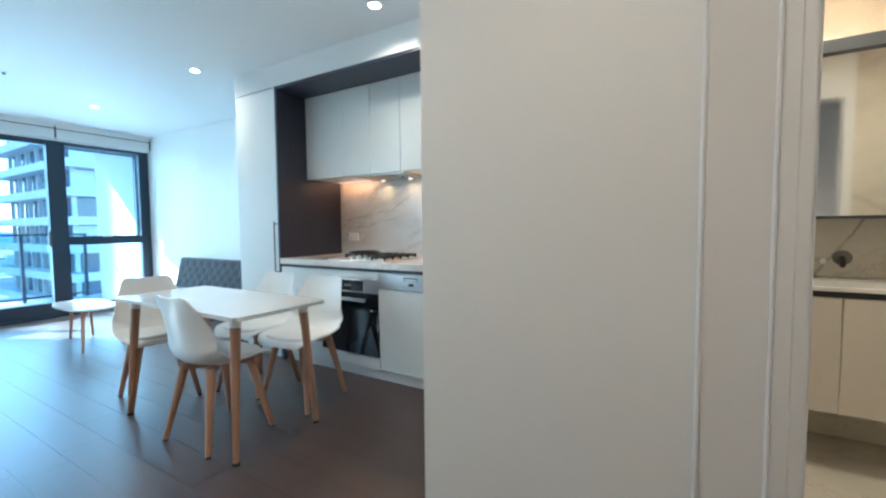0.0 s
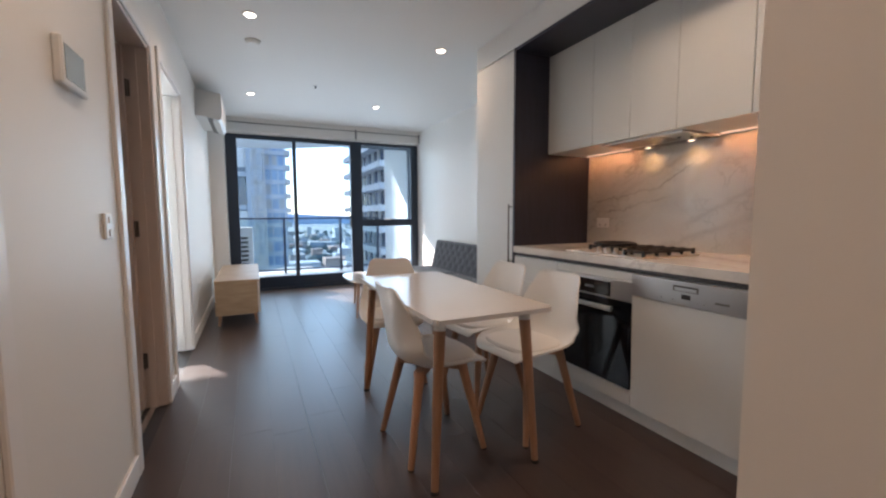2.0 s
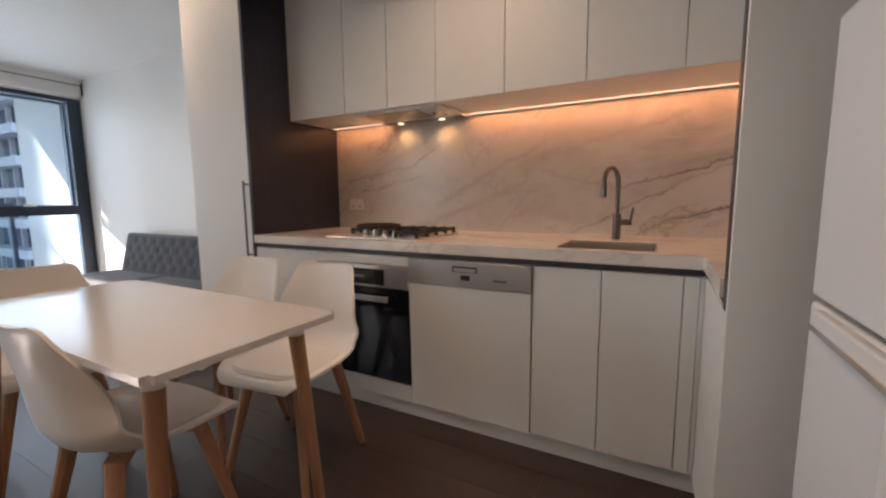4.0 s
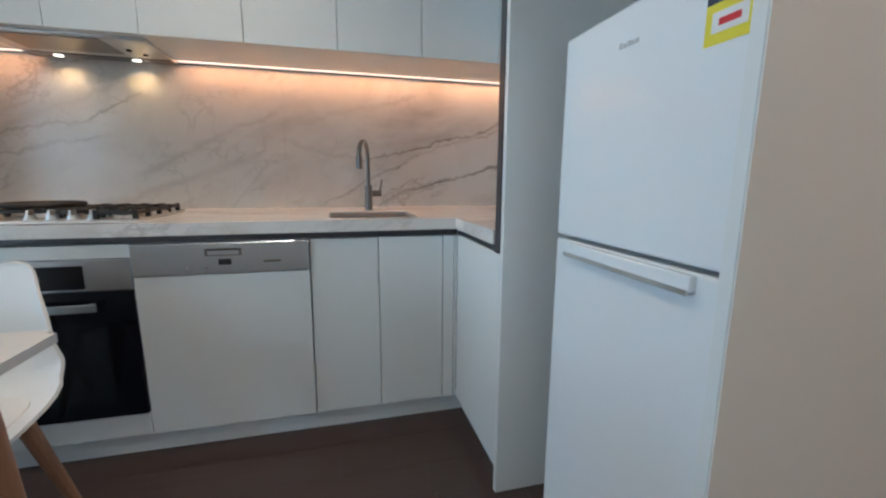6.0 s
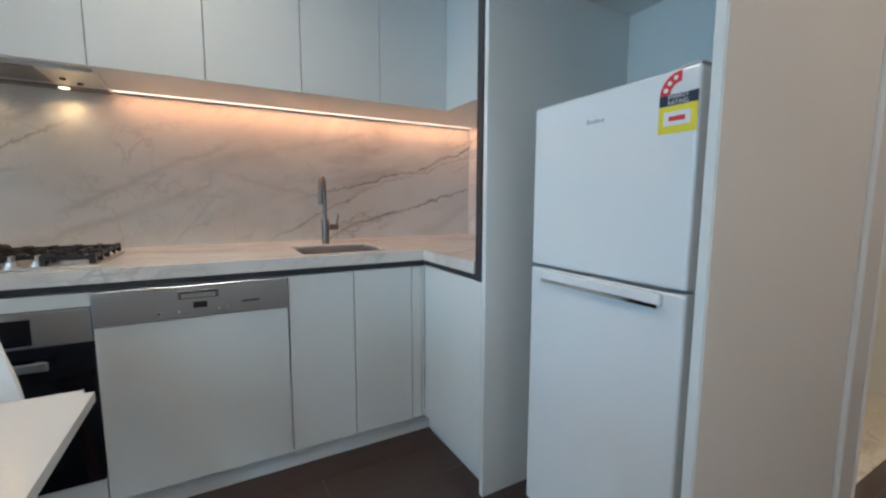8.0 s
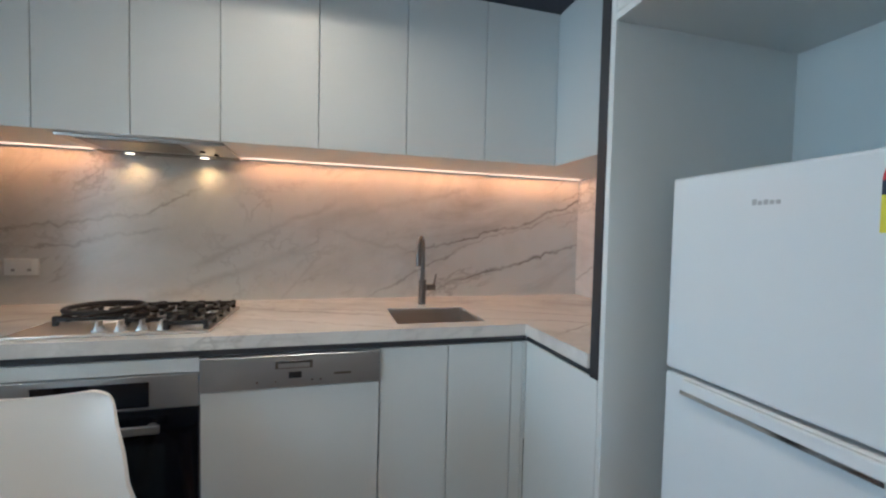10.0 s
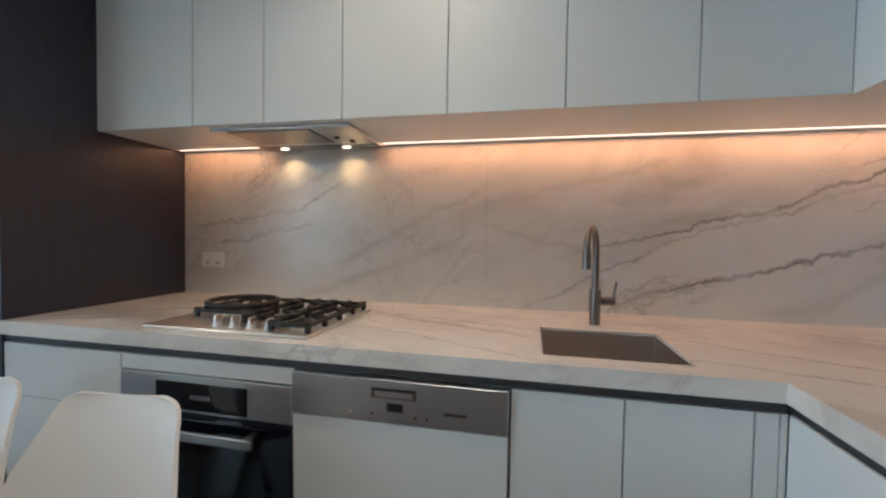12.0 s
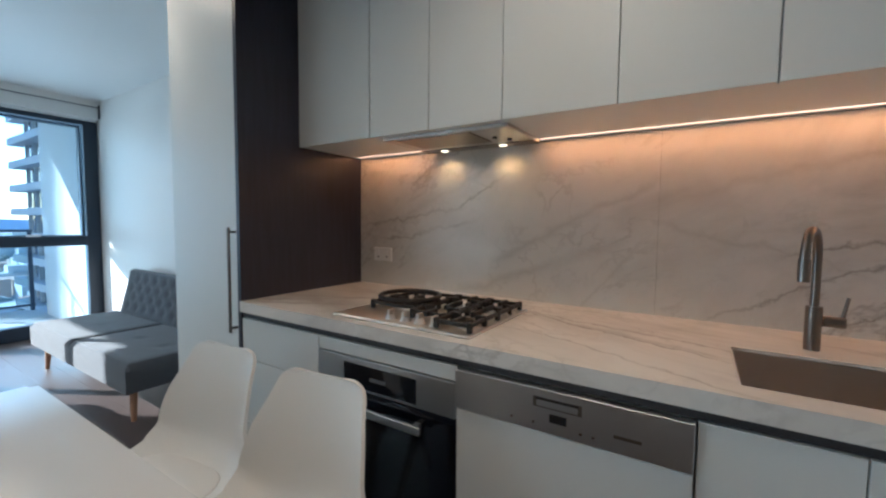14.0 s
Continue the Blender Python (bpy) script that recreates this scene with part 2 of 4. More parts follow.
TOPM = marble("worktop marble", 0.2, [
    (-0.1, 0.31, -0.40, 0.010, 0.85, -0.55, 0.07), (-0.15, 0.35, -0.36, 0.022, 0.4, -0.55, 0.07), (0.48, 0.338, -0.50, 0.010, 0.8, 0.45, 1.0),
    (0.42, 0.13, -0.35, 0.010, 0.6, 0.40, 1.25), (-1.5, 0.20, 0.9, 0.016, 0.8, -1.66, -1.25), (-1.4, 0.14, 0.5, 0.020, 0.6, -1.66, -1.1),
    (-0.9, 0.60, 0.1, 0.012, 0.5, -1.5, -0.3), (0.8, -0.1, 0.6, 0.012, 0.6, 0.6, 1.3),
    (-1.45, 0.30, 0.35, 0.030, 0.5, -1.68, -1.15), (-1.5, 0.45, 0.20, 0.022, 0.5, -1.68, -1.2), (-0.5, 0.50, -0.25, 0.010, 0.6, -0.6, 0.1), (-0.4, 0.22, -0.45, 0.010, 0.5, -0.5, 0.1), (0.7, 0.55, -0.12, 0.012, 0.5, 0.5, 1.3)],
    base=(0.75, 0.72, 0.68), up=1, cloud=0.75)


def felt():
    n = Net("charcoal woven fabric")
    w = n.noise(420, 2.0)
    c = n.mix(w, (0.036, 0.041, 0.052), (0.090, 0.096, 0.112))
    c = n.mix(n.ramp(n.noise(3.0), 0.3, 0.7, 0.0, 0.3), c, (0.05, 0.05, 0.06))
    n.bump(w, 0.5, 0.003)
    n.b.inputs["Sheen Weight"].default_value = 0.25
    return n.done(c, 0.9)


FABRIC = felt()


def glow(name, colour, strength):
    m = bpy.data.materials.new(name)
    m.use_nodes = True
    b = m.node_tree.nodes["Principled BSDF"]
    b.inputs["Base Color"].default_value = (*colour, 1)
    b.inputs["Emission Color"].default_value = (*colour, 1)
    b.inputs["Emission Strength"].default_value = strength
    return m


LED = glow("warm led", (1.0, 0.66, 0.46), 0.6)
LEDB = glow("bathroom led", (1.0, 0.58, 0.30), 3.0)
HOODB = glow("hood lamp lens", (1.0, 0.78, 0.52), 0.9)
BULB = glow("downlight lens", (1.0, 0.90, 0.76), 2.5)


def glass(name, tint, rough=0.0):
    m = bpy.data.materials.new(name)
    m.use_nodes = True
    t = m.node_tree
    t.nodes.remove(t.nodes["Principled BSDF"])
    out = t.nodes["Material Output"]
    tr, gl, mx, fr = (t.nodes.new(k) for k in ("ShaderNodeBsdfTransparent", "ShaderNodeBsdfGlossy", "ShaderNodeMixShader", "ShaderNodeFresnel"))
    tr.inputs[0].default_value, gl.inputs["Roughness"].default_value = (*tint, 1), rough
    fr.inputs[0].default_value = 1.45
    t.links.new(fr.outputs[0], mx.inputs[0])
    t.links.new(tr.outputs[0], mx.inputs[1])
    t.links.new(gl.outputs[0], mx.inputs[2])
    t.links.new(mx.outputs[0], out.inputs[0])
    return m


PANE = glass("window glass", (0.78, 0.87, 0.94))
BALG = glass("balustrade glass", (0.86, 0.93, 0.93))
MIRROR = metal("mirror silver", (0.9, 0.9, 0.9), 0.06)


# ---- mesh helpers ----
def box(bm, x0, x1, y0, y1, z0, z1, bevel=0.0, seg=1):
    m = Matrix.Translation(((x0 + x1) / 2, (y0 + y1) / 2, (z0 + z1) / 2)) @ Matrix.Diagonal((x1 - x0, y1 - y0, z1 - z0, 1))
    made = bmesh.ops.create_cube(bm, size=1, matrix=m)["verts"]
    if bevel:
        edges = list({e for v in made for e in v.link_edges})
        bmesh.ops.bevel(bm, geom=edges, offset=bevel, segments=seg, profile=0.5, affect="EDGES")
    return bm


def rod(bm, a, b, r1, r2=None, n=12):
    a, b = Vector(a), Vector(b)
    d = b - a
    m = Matrix.Translation((a + b) / 2) @ d.to_track_quat("Z", "Y").to_matrix().to_4x4()
    bmesh.ops.create_cone(bm, cap_ends=True, segments=n, radius1=r1, radius2=r1 if r2 is None else r2, depth=d.length, matrix=m)
    return bm


def pipe(bm, pts, r, n=12):
    """A round pipe through the points."""
    pts = [Vector(p) for p in pts]
    rings = []
    last, q = None, None
    for i, p in enumerate(pts):
        d = (pts[min(i + 1, len(pts) - 1)] - pts[max(i - 1, 0)]).normalized()
        q = d.to_track_quat("Z", "Y") if last is None else last.rotation_difference(d) @ q
        last = d
        rings.append([bm.verts.new(p + q @ Vector((r * math.cos(k * math.tau / n), r * math.sin(k * math.tau / n), 0))) for k in range(n)])
    for a, b in zip(rings, rings[1:]):
        for k in range(n):
            bm.faces.new((a[k], a[(k + 1) % n], b[(k + 1) % n], b[k]))
    bm.faces.new(rings[0][::-1]), bm.faces.new(rings[-1])
    return bm


def mesh_of(bm, name, smooth=False):
    bmesh.ops.recalc_face_normals(bm, faces=bm.faces)
    me = bpy.data.meshes.new(name)
    bm.to_mesh(me)
    bm.free()
    if smooth:
        me.shade_smooth()
        me.set_sharp_from_angle(angle=radians(35))
    return me


def part(name, bm, material, parent=None, label="", smooth=False):
    me = mesh_of(bm, name, smooth)
    me.materials.append(material)
    ob = new(name, me)
    if parent is not None:
        ob.parent = parent
    if label:
        tagged(ob, label)
    return ob


def thing(name, label, category, at=(0, 0, 0), group=""):
    ob = new(name)
    ob.location = at
    return tagged(ob, label, category, group)


def B(*a, **k):
    return box(bmesh.new(), *a, **k)


def solid(name, label, *dims, material=WALL, bevel=0.0):
    return tagged(part(name, B(*dims, bevel=bevel), material), label, kind="structure")


def many(name, label, boxes, material=WALL, bevel=0.0):
    for b in boxes:
        tagged(part(name, B(*b, bevel=bevel), material), label, kind="structure")


# ---- large structure ----
CH = 2.56
SW = -2.33
NW = 0.85
WX = -5.88
floor_base = solid("floor", "dark smoked oak plank floor of the living room", WX, 3.3, -3.5, 0.9, -0.12, -0.006, material=DARKB)
ceiling = many("ceiling", "flat white painted ceiling", [(WX - 0.1, 3.3, -3.5, 1.0, CH, CH + 0.12)], CEIL)
many("wall_north", "white painted wall behind the sofa and kitchen", [(WX - 0.1, 1.32, NW, NW + 0.15, 0, CH)])
many("wall_south", "white painted wall with two door openings", [
    (-1.26, -0.23, SW - 0.12, SW, 0, CH), (-1.98, -1.26, SW - 0.12, SW, 2.11, CH), (-2.27, -1.98, SW - 0.12, SW, 0, CH),
    (-3.10, -2.27, SW - 0.12, SW, 2.13, CH), (-5.60, -3.10, SW - 0.12, SW, 0, CH), (0.55, 0.62, SW - 0.12, SW, 0, CH),
    (-0.23, 0.55, SW - 0.12, SW, 2.11, CH), (0.62, 0.74, -3.5, SW, 0, CH)])
many("wall_pier", "white painted pier beside the balcony door", [(WX - 0.1, -5.60, SW - 0.12, -2.14, 0, CH)])
many("wall_hall", "white painted end walls of the entry hall", [(3.2, 3.3, -3.5, -1.240, 0, CH), (0.62, 3.3, -3.6, -3.5, 0, CH)])
many("wall_window", "white painted wall over the balcony door", [(WX - 0.15, WX, -2.14, NW, 2.34, CH)])
# wall between the kitchen and bathroom, and hall face
many("wall_bathroom", "warm white wall between hall, fridge niche and bathroom", [
    (0.607, 1.375, -1.2410, -1.2390, 0, CH), (0.64, 1.375, -1.239, -1.230, 2.38, CH), (1.375, 1.563, -1.240, -1.15, 0, CH), (2.36, 3.2, -1.240, -1.15, 0, CH),
    (1.563, 2.36, -1.240, -1.15, 2.11, CH), (1.32, 1.42, -1.218, 1.0, 0, CH), (3.1, 3.2, -1.15, 0.7, 0, CH)])
many("wall_bathroom_tiled", "marble tiled bathroom wall", [(1.42, 3.1, 0.60, 0.70, 0, CH), (2.42, 3.1, -1.15, -1.14, 0, CH)], TILEB)
many("bathroom_floor", "grey marble tiled bathroom floor", [(1.42, 3.1, -1.15, 0.6, -0.005, 0.002)], TILEB)
many("bathroom_ceiling", "white bathroom ceiling", [(1.42, 3.1, -1.15, 0.6, 2.42, 2.45)], CEIL)
# door trim of the bathroom
trim_b = thing("door_frame", "white enamelled bathroom door frame set in the hall wall", "door frame")
part("architrave", B(1.375, 1.50, -1.252, -1.240, 0, 2.2, bevel=0.003), DOORP, trim_b)
part("bead", B(1.366, 1.376, -1.256, -1.240, 0, 2.205, bevel=0.004), TRIM, trim_b, "bright narrow bead")
part("jamb", box(box(B(1.50, 1.540, -1.246, -1.14, 0, 2.11, bevel=0.003), 1.540, 1.574, -1.222, -1.14, 0, 2.11, bevel=0.003), 1.497, 1.505, -1.258, -1.246, 0, 2.2, bevel=0.003), TRIM, trim_b)
part("jamb", B(2.36, 2.40, -1.246, -1.14, 0, 2.11, bevel=0.003), TRIM, trim_b)
part("head", B(1.376, 2.46, -1.2525, -1.240, 2.11, 2.2, bevel=0.003), TRIM, trim_b)
part("latch_plate", B(1.574, 1.576, -1.20, -1.17, 1.0, 1.07), GUN, trim_b, "small nickel latch plate")

# bulkhead over the kitchen
solid("bulkhead", "white painted bulkhead over the kitchen cabinets", -2.27, 1.32, 0.0, NW, 2.375, CH, material=WALL)
solid("bulkhead_return", "white painted bulkhead over the fridge niche", 0.60, 1.32, -1.217, 0.0, 2.375, CH, material=WALL)

# other rooms seen through the openings
many("bedroom_shell", "white painted bedroom walls seen through a doorway", [
    (WX - 0.1, 0.74, -5.4, -5.3, 0, CH), (-0.6, -0.5, -5.3, SW - 0.12, 0, CH), (-2.16, -2.10, -5.3, SW - 0.12, 0, CH),
    (WX - 0.1, WX, -5.3, -4.9, 0, CH), (WX - 0.1, WX, -2.9, SW - 0.12, 0, CH), (WX - 0.1, WX, -4.9, -2.9, 2.34, CH)])
solid("bedroom_floor", "beige carpet floor of the bedroom", WX, -0.5, -5.3, SW - 0.12, -0.06, 0.0, material=paint("beige carpet", (0.42, 0.36, 0.30), 0.9, 4, 0.1, 0.5, 300))
t = thing("bed", "bed with white covers and a pale timber headboard", "bed", (-4.7, -3.5, 0))
part("base", B(-1.0, 0.95, -0.75, 0.72, 0.12, 0.34, bevel=0.01), PALE, t)
part("mattress", B(-0.98, 0.93, -0.73, 0.70, 0.34, 0.58, bevel=0.05, seg=3), PAD, t, "white mattress and covers")
part("headboard", B(-1.06, -1.01, -0.80, 0.86, 0.0, 1.0, bevel=0.01), PALE, t)
solid("bedroom_ceiling", "white bedroom ceiling", WX, -0.5, -5.4, SW - 0.12, CH, CH + 0.1, material=CEIL)

# skirtings
many("baseboard", "white painted skirting board along the south wall", [
    (-1.20, -0.30, SW, SW + 0.014, 0, 0.10), (-2.215, -2.04, SW, SW + 0.014, 0, 0.10), (-5.60, -3.165, SW, SW + 0.014, 0, 0.10)], TRIM, 0.003)
many("baseboard_north", "white painted skirting board behind the sofa", [(WX, -2.27, NW - 0.014, NW, 0, 0.10)], TRIM, 0.003)
many("baseboard_hall", "white painted skirting board of the hall wall", [(0.64, 1.366, -1.252, -1.240, 0, 0.09)], TRIM, 0.003)

# ---- window wall ----
win = thing("sliding_door", "dark blue-black aluminium balcony door and window frame", "window", (WX, 0, 0))


def wpart(name, y0, y1, z0, z1, x0=-0.04, x1=0.04, mat=ALU, label=""):
    return part(name, B(x0, x1, y0, y1, z0, z1, bevel=0.003), mat, win, label)


wpart("sill_kick", -2.137, -0.15, 0.0, 0.20, -0.05, 0.05)
wpart("stile", -2.137, -1.99, 0.20, 2.34, -0.05, 0.05)
wpart("stile", -1.222, -1.167, 0.20, 2.28)
wpart("stile", -0.335, -0.150, 0.20, 2.34, -0.05, 0.05)
wpart("stile", 0.72, 0.848, 0.0, 2.34, -0.05, 0.03)
wpart("head_rail", -1.99, -0.335, 2.27, 2.34)
wpart("head_rail", -0.150, 0.72, 2.29, 2.34)
wpart("transom", -0.150, 0.72, 0.958, 1.062)
wpart("sash_stile", 0.700, 0.716, 1.062, 2.29, -0.125, -0.051)
wpart("sash_stile", -0.150, -0.138, 1.062, 2.29, -0.125, -0.051)
wpart("sash_rail", -0.138, 0.700, 2.27, 2.29, -0.125, -0.051)
wpart("sash_rail", -0.138, 0.700, 1.062, 1.075, -0.125, -0.051)
wpart("sill_rail", -0.150, 0.72, 0.0, 0.14, -0.05, 0.05)
wpart("track", -2.137, -0.335, 0.0, 0.03, 0.05, 0.09)
part("handle", B(0.05, 0.075, -0.365, -0.34, 0.95, 1.15, bevel=0.004), GUN, win, "small grey pull handle")
part("latch", B(0.055, 0.078, 0.22, 0.33, 1.064, 1.082, bevel=0.003), AC, win, "white window latch")
for y0, y1, z0, z1 in ((-1.99, -1.222, 0.2, 2.27), (-1.167, -0.335, 0.2, 2.27), (-0.150, 0.72, 1.062, 2.29), (-0.150, 0.72, 0.14, 0.958)):
    g = wpart("pane", y0, y1, z0, z1, -0.004, 0.004, PANE, "clear glass pane")
    g.visible_shadow = False


def blind(y0, y1):
    t = thing("roller_blind", "white roller blind rolled up above the balcony door", "blind", (WX, 0, 0), "roller blinds")
    part("cassette", B(0.03, 0.13, y0, y1, 2.352, 2.484, bevel=0.012, seg=3), BLIND, t)
    part("bottom_rail", B(0.05, 0.075, y0, y1, 2.336, 2.352, bevel=0.003), AC, t)
    part("bracket", B(0.02, 0.135, y1, y1 + 0.012, 2.37, 2.52), ALU, t, "dark bracket")
    part("channel_edge", B(0.0, 0.132, y0, y1, 2.484, 2.491), ALU, t, "thin dark edge of the channel")


many("wall_pelmet", "white painted pelmet over the blinds", [(WX, WX + 0.128, -2.14, NW, 2.492, CH)])
blind(-2.12, -0.262)
blind(-0.245, 0.834)

# ---- kitchen ----
CL = -1.69
many("kitchen_back_wall", "painted wall behind kitchen units", [(CL, 1.32, 0.752, NW, 0, CH)])
niche = thing("kitchen_surround", "dark timber laminate lining around the kitchen recess", "cabinet surround")
part("side_panel", B(CL - 0.022, CL, -0.004, 0.75, 0.0, 2.375), DARK, niche)
part("top_panel", B(CL, 1.315, 0.0, 0.75, 2.352, 2.374), DARK, niche)
part("top_panel", B(0.60, 1.315, -0.47, 0.0, 2.352, 2.374), DARK, niche)
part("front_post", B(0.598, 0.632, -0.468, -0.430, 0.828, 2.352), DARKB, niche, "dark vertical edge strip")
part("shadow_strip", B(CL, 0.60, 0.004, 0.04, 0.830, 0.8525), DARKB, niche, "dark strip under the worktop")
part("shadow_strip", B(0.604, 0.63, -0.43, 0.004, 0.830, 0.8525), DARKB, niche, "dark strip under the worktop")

splash = thing("splashback", "grey-veined white marble splashback lit by warm strip light", "splashback")
part("slab", B(CL, -0.1503, 0.739, 0.751, 0.9, 1.61), SPLASH, splash)
part("slab", B(-0.1497, 1.307, 0.739, 0.751, 0.9, 1.61), SPLASH, splash)
part("return_slab", B(1.307, 1.319, -0.43, 0.739, 0.9, 1.61), SPLASHR, splash)

top = thing("worktop", "L-shaped veined white marble worktop with a square edge", "worktop")
SX0, SX1, SY0, SY1 = 0.075, 0.445, 0.070, 0.410
bm = bmesh.new()
for b in ((CL, SX0, -0.01, 0.739), (SX1, 1.307, -0.01, 0.739), (SX0, SX1, -0.01, SY0), (SX0, SX1, SY1, 0.739)):
    box(bm, b[0], b[1], b[2], b[3], 0.854, 0.900)
bmesh.ops.remove_doubles(bm, verts=bm.verts, dist=0.0005)
part("slab", bm, TOPM, top)
part("return_slab", B(0.590, 1.307, -0.43, -0.01, 0.854, 0.900), TOPM, top)


def door_front(parent, name, x0, x1, z0, z1, y=0.0, mat=LAM, label="", gap=0.0018):
    return part(name, B(x0 + gap, x1 - gap, y, y + 0.019, z0 + gap, z1 - gap, bevel=0.0012), mat, parent, label)


def base_unit(label, x0, x1, fronts):
    t = thing("base_cabinet", label, "kitchen cabinet", (0, 0, 0), "base cabinets")
    part("carcass", B(x0 + 0.001, x1 - 0.001, 0.021, 0.70, 0.092, 0.690 if x0 == 0.0 else 0.828), CARC, t)
    for f in fronts:
        door_front(t, *f)
    part("kickboard", B(x0, x1 + (0.045 if x1 > 0.55 else 0), 0.045, 0.06, 0.0, 0.09), LAM, t)
    return t


base_unit("white laminate drawer unit beside the oven under the marble top", CL, -1.2,
          [("drawer", CL, -1.2, 0.65, 0.828), ("drawer", CL, -1.2, 0.37, 0.65), ("drawer", CL, -1.2, 0.094, 0.37)])
base_unit("white laminate oven housing with panels above and below the oven", -1.2, -0.6,
          [("top_filler", -1.2, -0.6, 0.779, 0.828), ("bottom_filler", -1.2, -0.6, 0.094, 0.182)])
base_unit("white handleless sink cabinet with two doors beside the dishwasher", 0.0, 0.536,
          [("door", 0.0, 0.266, 0.094, 0.828), ("door", 0.266, 0.536, 0.094, 0.828)])
t = base_unit("narrow white laminate corner filler beside the sink cabinet", 0.536, 0.5995, [("filler", 0.536, 0.585, 0.094, 0.828), ("filler", 0.584, 0.601, 0.094, 0.828)])
t = thing("base_cabinet", "white laminate return cabinet beside the fridge panel", "kitchen cabinet", (0, 0, 0), "base cabinets")
part("door", B(0.600, 0.619, -0.468, -0.002, 0.094, 0.828, bevel=0.0012), LAM, t)
part("carcass", B(0.621, 1.31, -0.468, 0.02, 0.092, 0.828), CARC, t)
part("kickboard", B(0.645, 0.66, -0.468, 0.045, 0.0, 0.09), LAM, t)

# tall cabinet
t = thing("tall_cabinet", "full-height white laminate pantry cabinet with a slim bar handle", "kitchen cabinet")
part("carcass", B(-2.27, CL - 0.023, 0.021, NW, 0.092, 2.372), LAM, t)
part("door", B(-2.268, CL - 0.024, 0.0, 0.019, 0.094, 2.366, bevel=0.0012), LAM, t)
h = part("handle", B(-1.732, -1.722, -0.038, -0.026, 0.76, 1.22, bevel=0.002), GUN, t, "brushed nickel bar handle")
for hz in (0.78, 1.20):
    part("handle_post", B(-1.732, -1.722, -0.026, 0.0, hz - 0.005, hz + 0.005), GUN, t)
part("kickboard", B(-2.27, CL - 0.023, 0.045, 0.06, 0.0, 0.09), LAM, t)

# wall cabinets
GAPS = [CL, -1.232, -0.925, -0.615, -0.239, 0.137, 0.512, 0.888]
UZ = 1.612
for i, (a, b) in enumerate(zip(GAPS, GAPS[1:])):
    hood_here = i in (1, 2)
    t = thing("wall_cabinet", "white handleless wall cabinet over the rangehood" if hood_here else "white handleless wall cabinet above the splashback",
              "kitchen cabinet", (0, 0, 0), "wall cabinets")
    part("carcass", B(a + 0.001, b - 0.001, 0.331, 0.738, UZ + 0.003, 2.350), LAM, t)
    door_front(t, "door", a, b, UZ - 0.004, 2.350, 0.310)
t = thing("wall_cabinet", "white wall cabinet on the return side over the worktop", "kitchen cabinet", (0, 0, 0), "wall cabinets")
part("carcass", B(0.909, 1.306, -0.428, 0.329, UZ + 0.003, 2.350), LAM, t)
part("door", B(0.889, 0.907, -0.34, 0.328, UZ - 0.004, 2.348, bevel=0.0012), LAM, t)
part("filler_panel", B(0.889, 0.907, -0.428, -0.344, UZ - 0.004, 2.348, bevel=0.0012), LAM, t)

t = thing("underside_panel", "continuous white laminate panel under the wall cabinets", "cabinet panel", (0, 0, 0))
part("panel", B(CL + 0.001, 0.886, 0.331, 0.737, 1.6108, 1.6146), LAM, t)
part("panel", B(0.909, 1.306, -0.426, 0.329, 1.6108, 1.6146), LAM, t)
part("panel", B(0.886, 1.306, 0.329, 0.737, 1.6108, 1.6146), LAM, t)
# under-cabinet light
t = thing("strip_light", "thin warm LED strip light under the wall cabinets", "light")
part("diffuser", B(-1.67, -1.193, 0.6885, 0.6915, 1.6078, 1.6105), LED, t)
part("diffuser", B(-0.607, 1.29, 0.6885, 0.6915, 1.6078, 1.6105), LED, t)

# rangehood
t = thing("rangehood", "slide-out stainless steel rangehood under the wall cabinets", "rangehood")
part("plate", B(-1.19, -0.61, 0.352, 0.70, 1.598, 1.6105, bevel=0.002), STEEL, t)
part("filter", B(-1.13, -0.78, 0.37, 0.58, 1.595, 1.598), GUN, t, "brushed metal grease filter")
for hx in (-1.07, -0.766):
    part("lamp", rod(bmesh.new(), (hx, 0.665, 1.592), (hx, 0.665, 1.5942), 0.018, n=20), HOODB, t, "round hood lamp")
part("rear_rail", B(-1.185, -0.615, 0.635, 0.70, 1.594, 1.598, bevel=0.001), GUN, t, "dark steel rear rail")
part("knob_plate", B(-0.765, -0.62, 0.36, 0.63, 1.5965, 1.598), STEEL, t)
for hx, hy in ((-0.73, 0.50), (-0.69, 0.56)):
    part("knob", rod(bmesh.new(), (hx, hy, 1.590), (hx, hy, 1.5965), 0.010, n=14), BLACK, t, "black knob")

# power outlet
t = thing("power_outlet", "white double power outlet on the marble splashback", "outlet", (-1.517, 0.739, 1.07))
part("plate", B(-0.063, 0.063, -0.010, 0.0, -0.038, 0.038, bevel=0.003), AC, t)
for ox in (-0.03, 0.03):
    part("switch", B(ox - 0.006, ox + 0.006, -0.013, -0.010, 0.008, 0.026), WHITEP, t)
    part("socket", B(ox - 0.007, ox + 0.007, -0.0108, -0.010, -0.020, -0.008), GREYP, t)

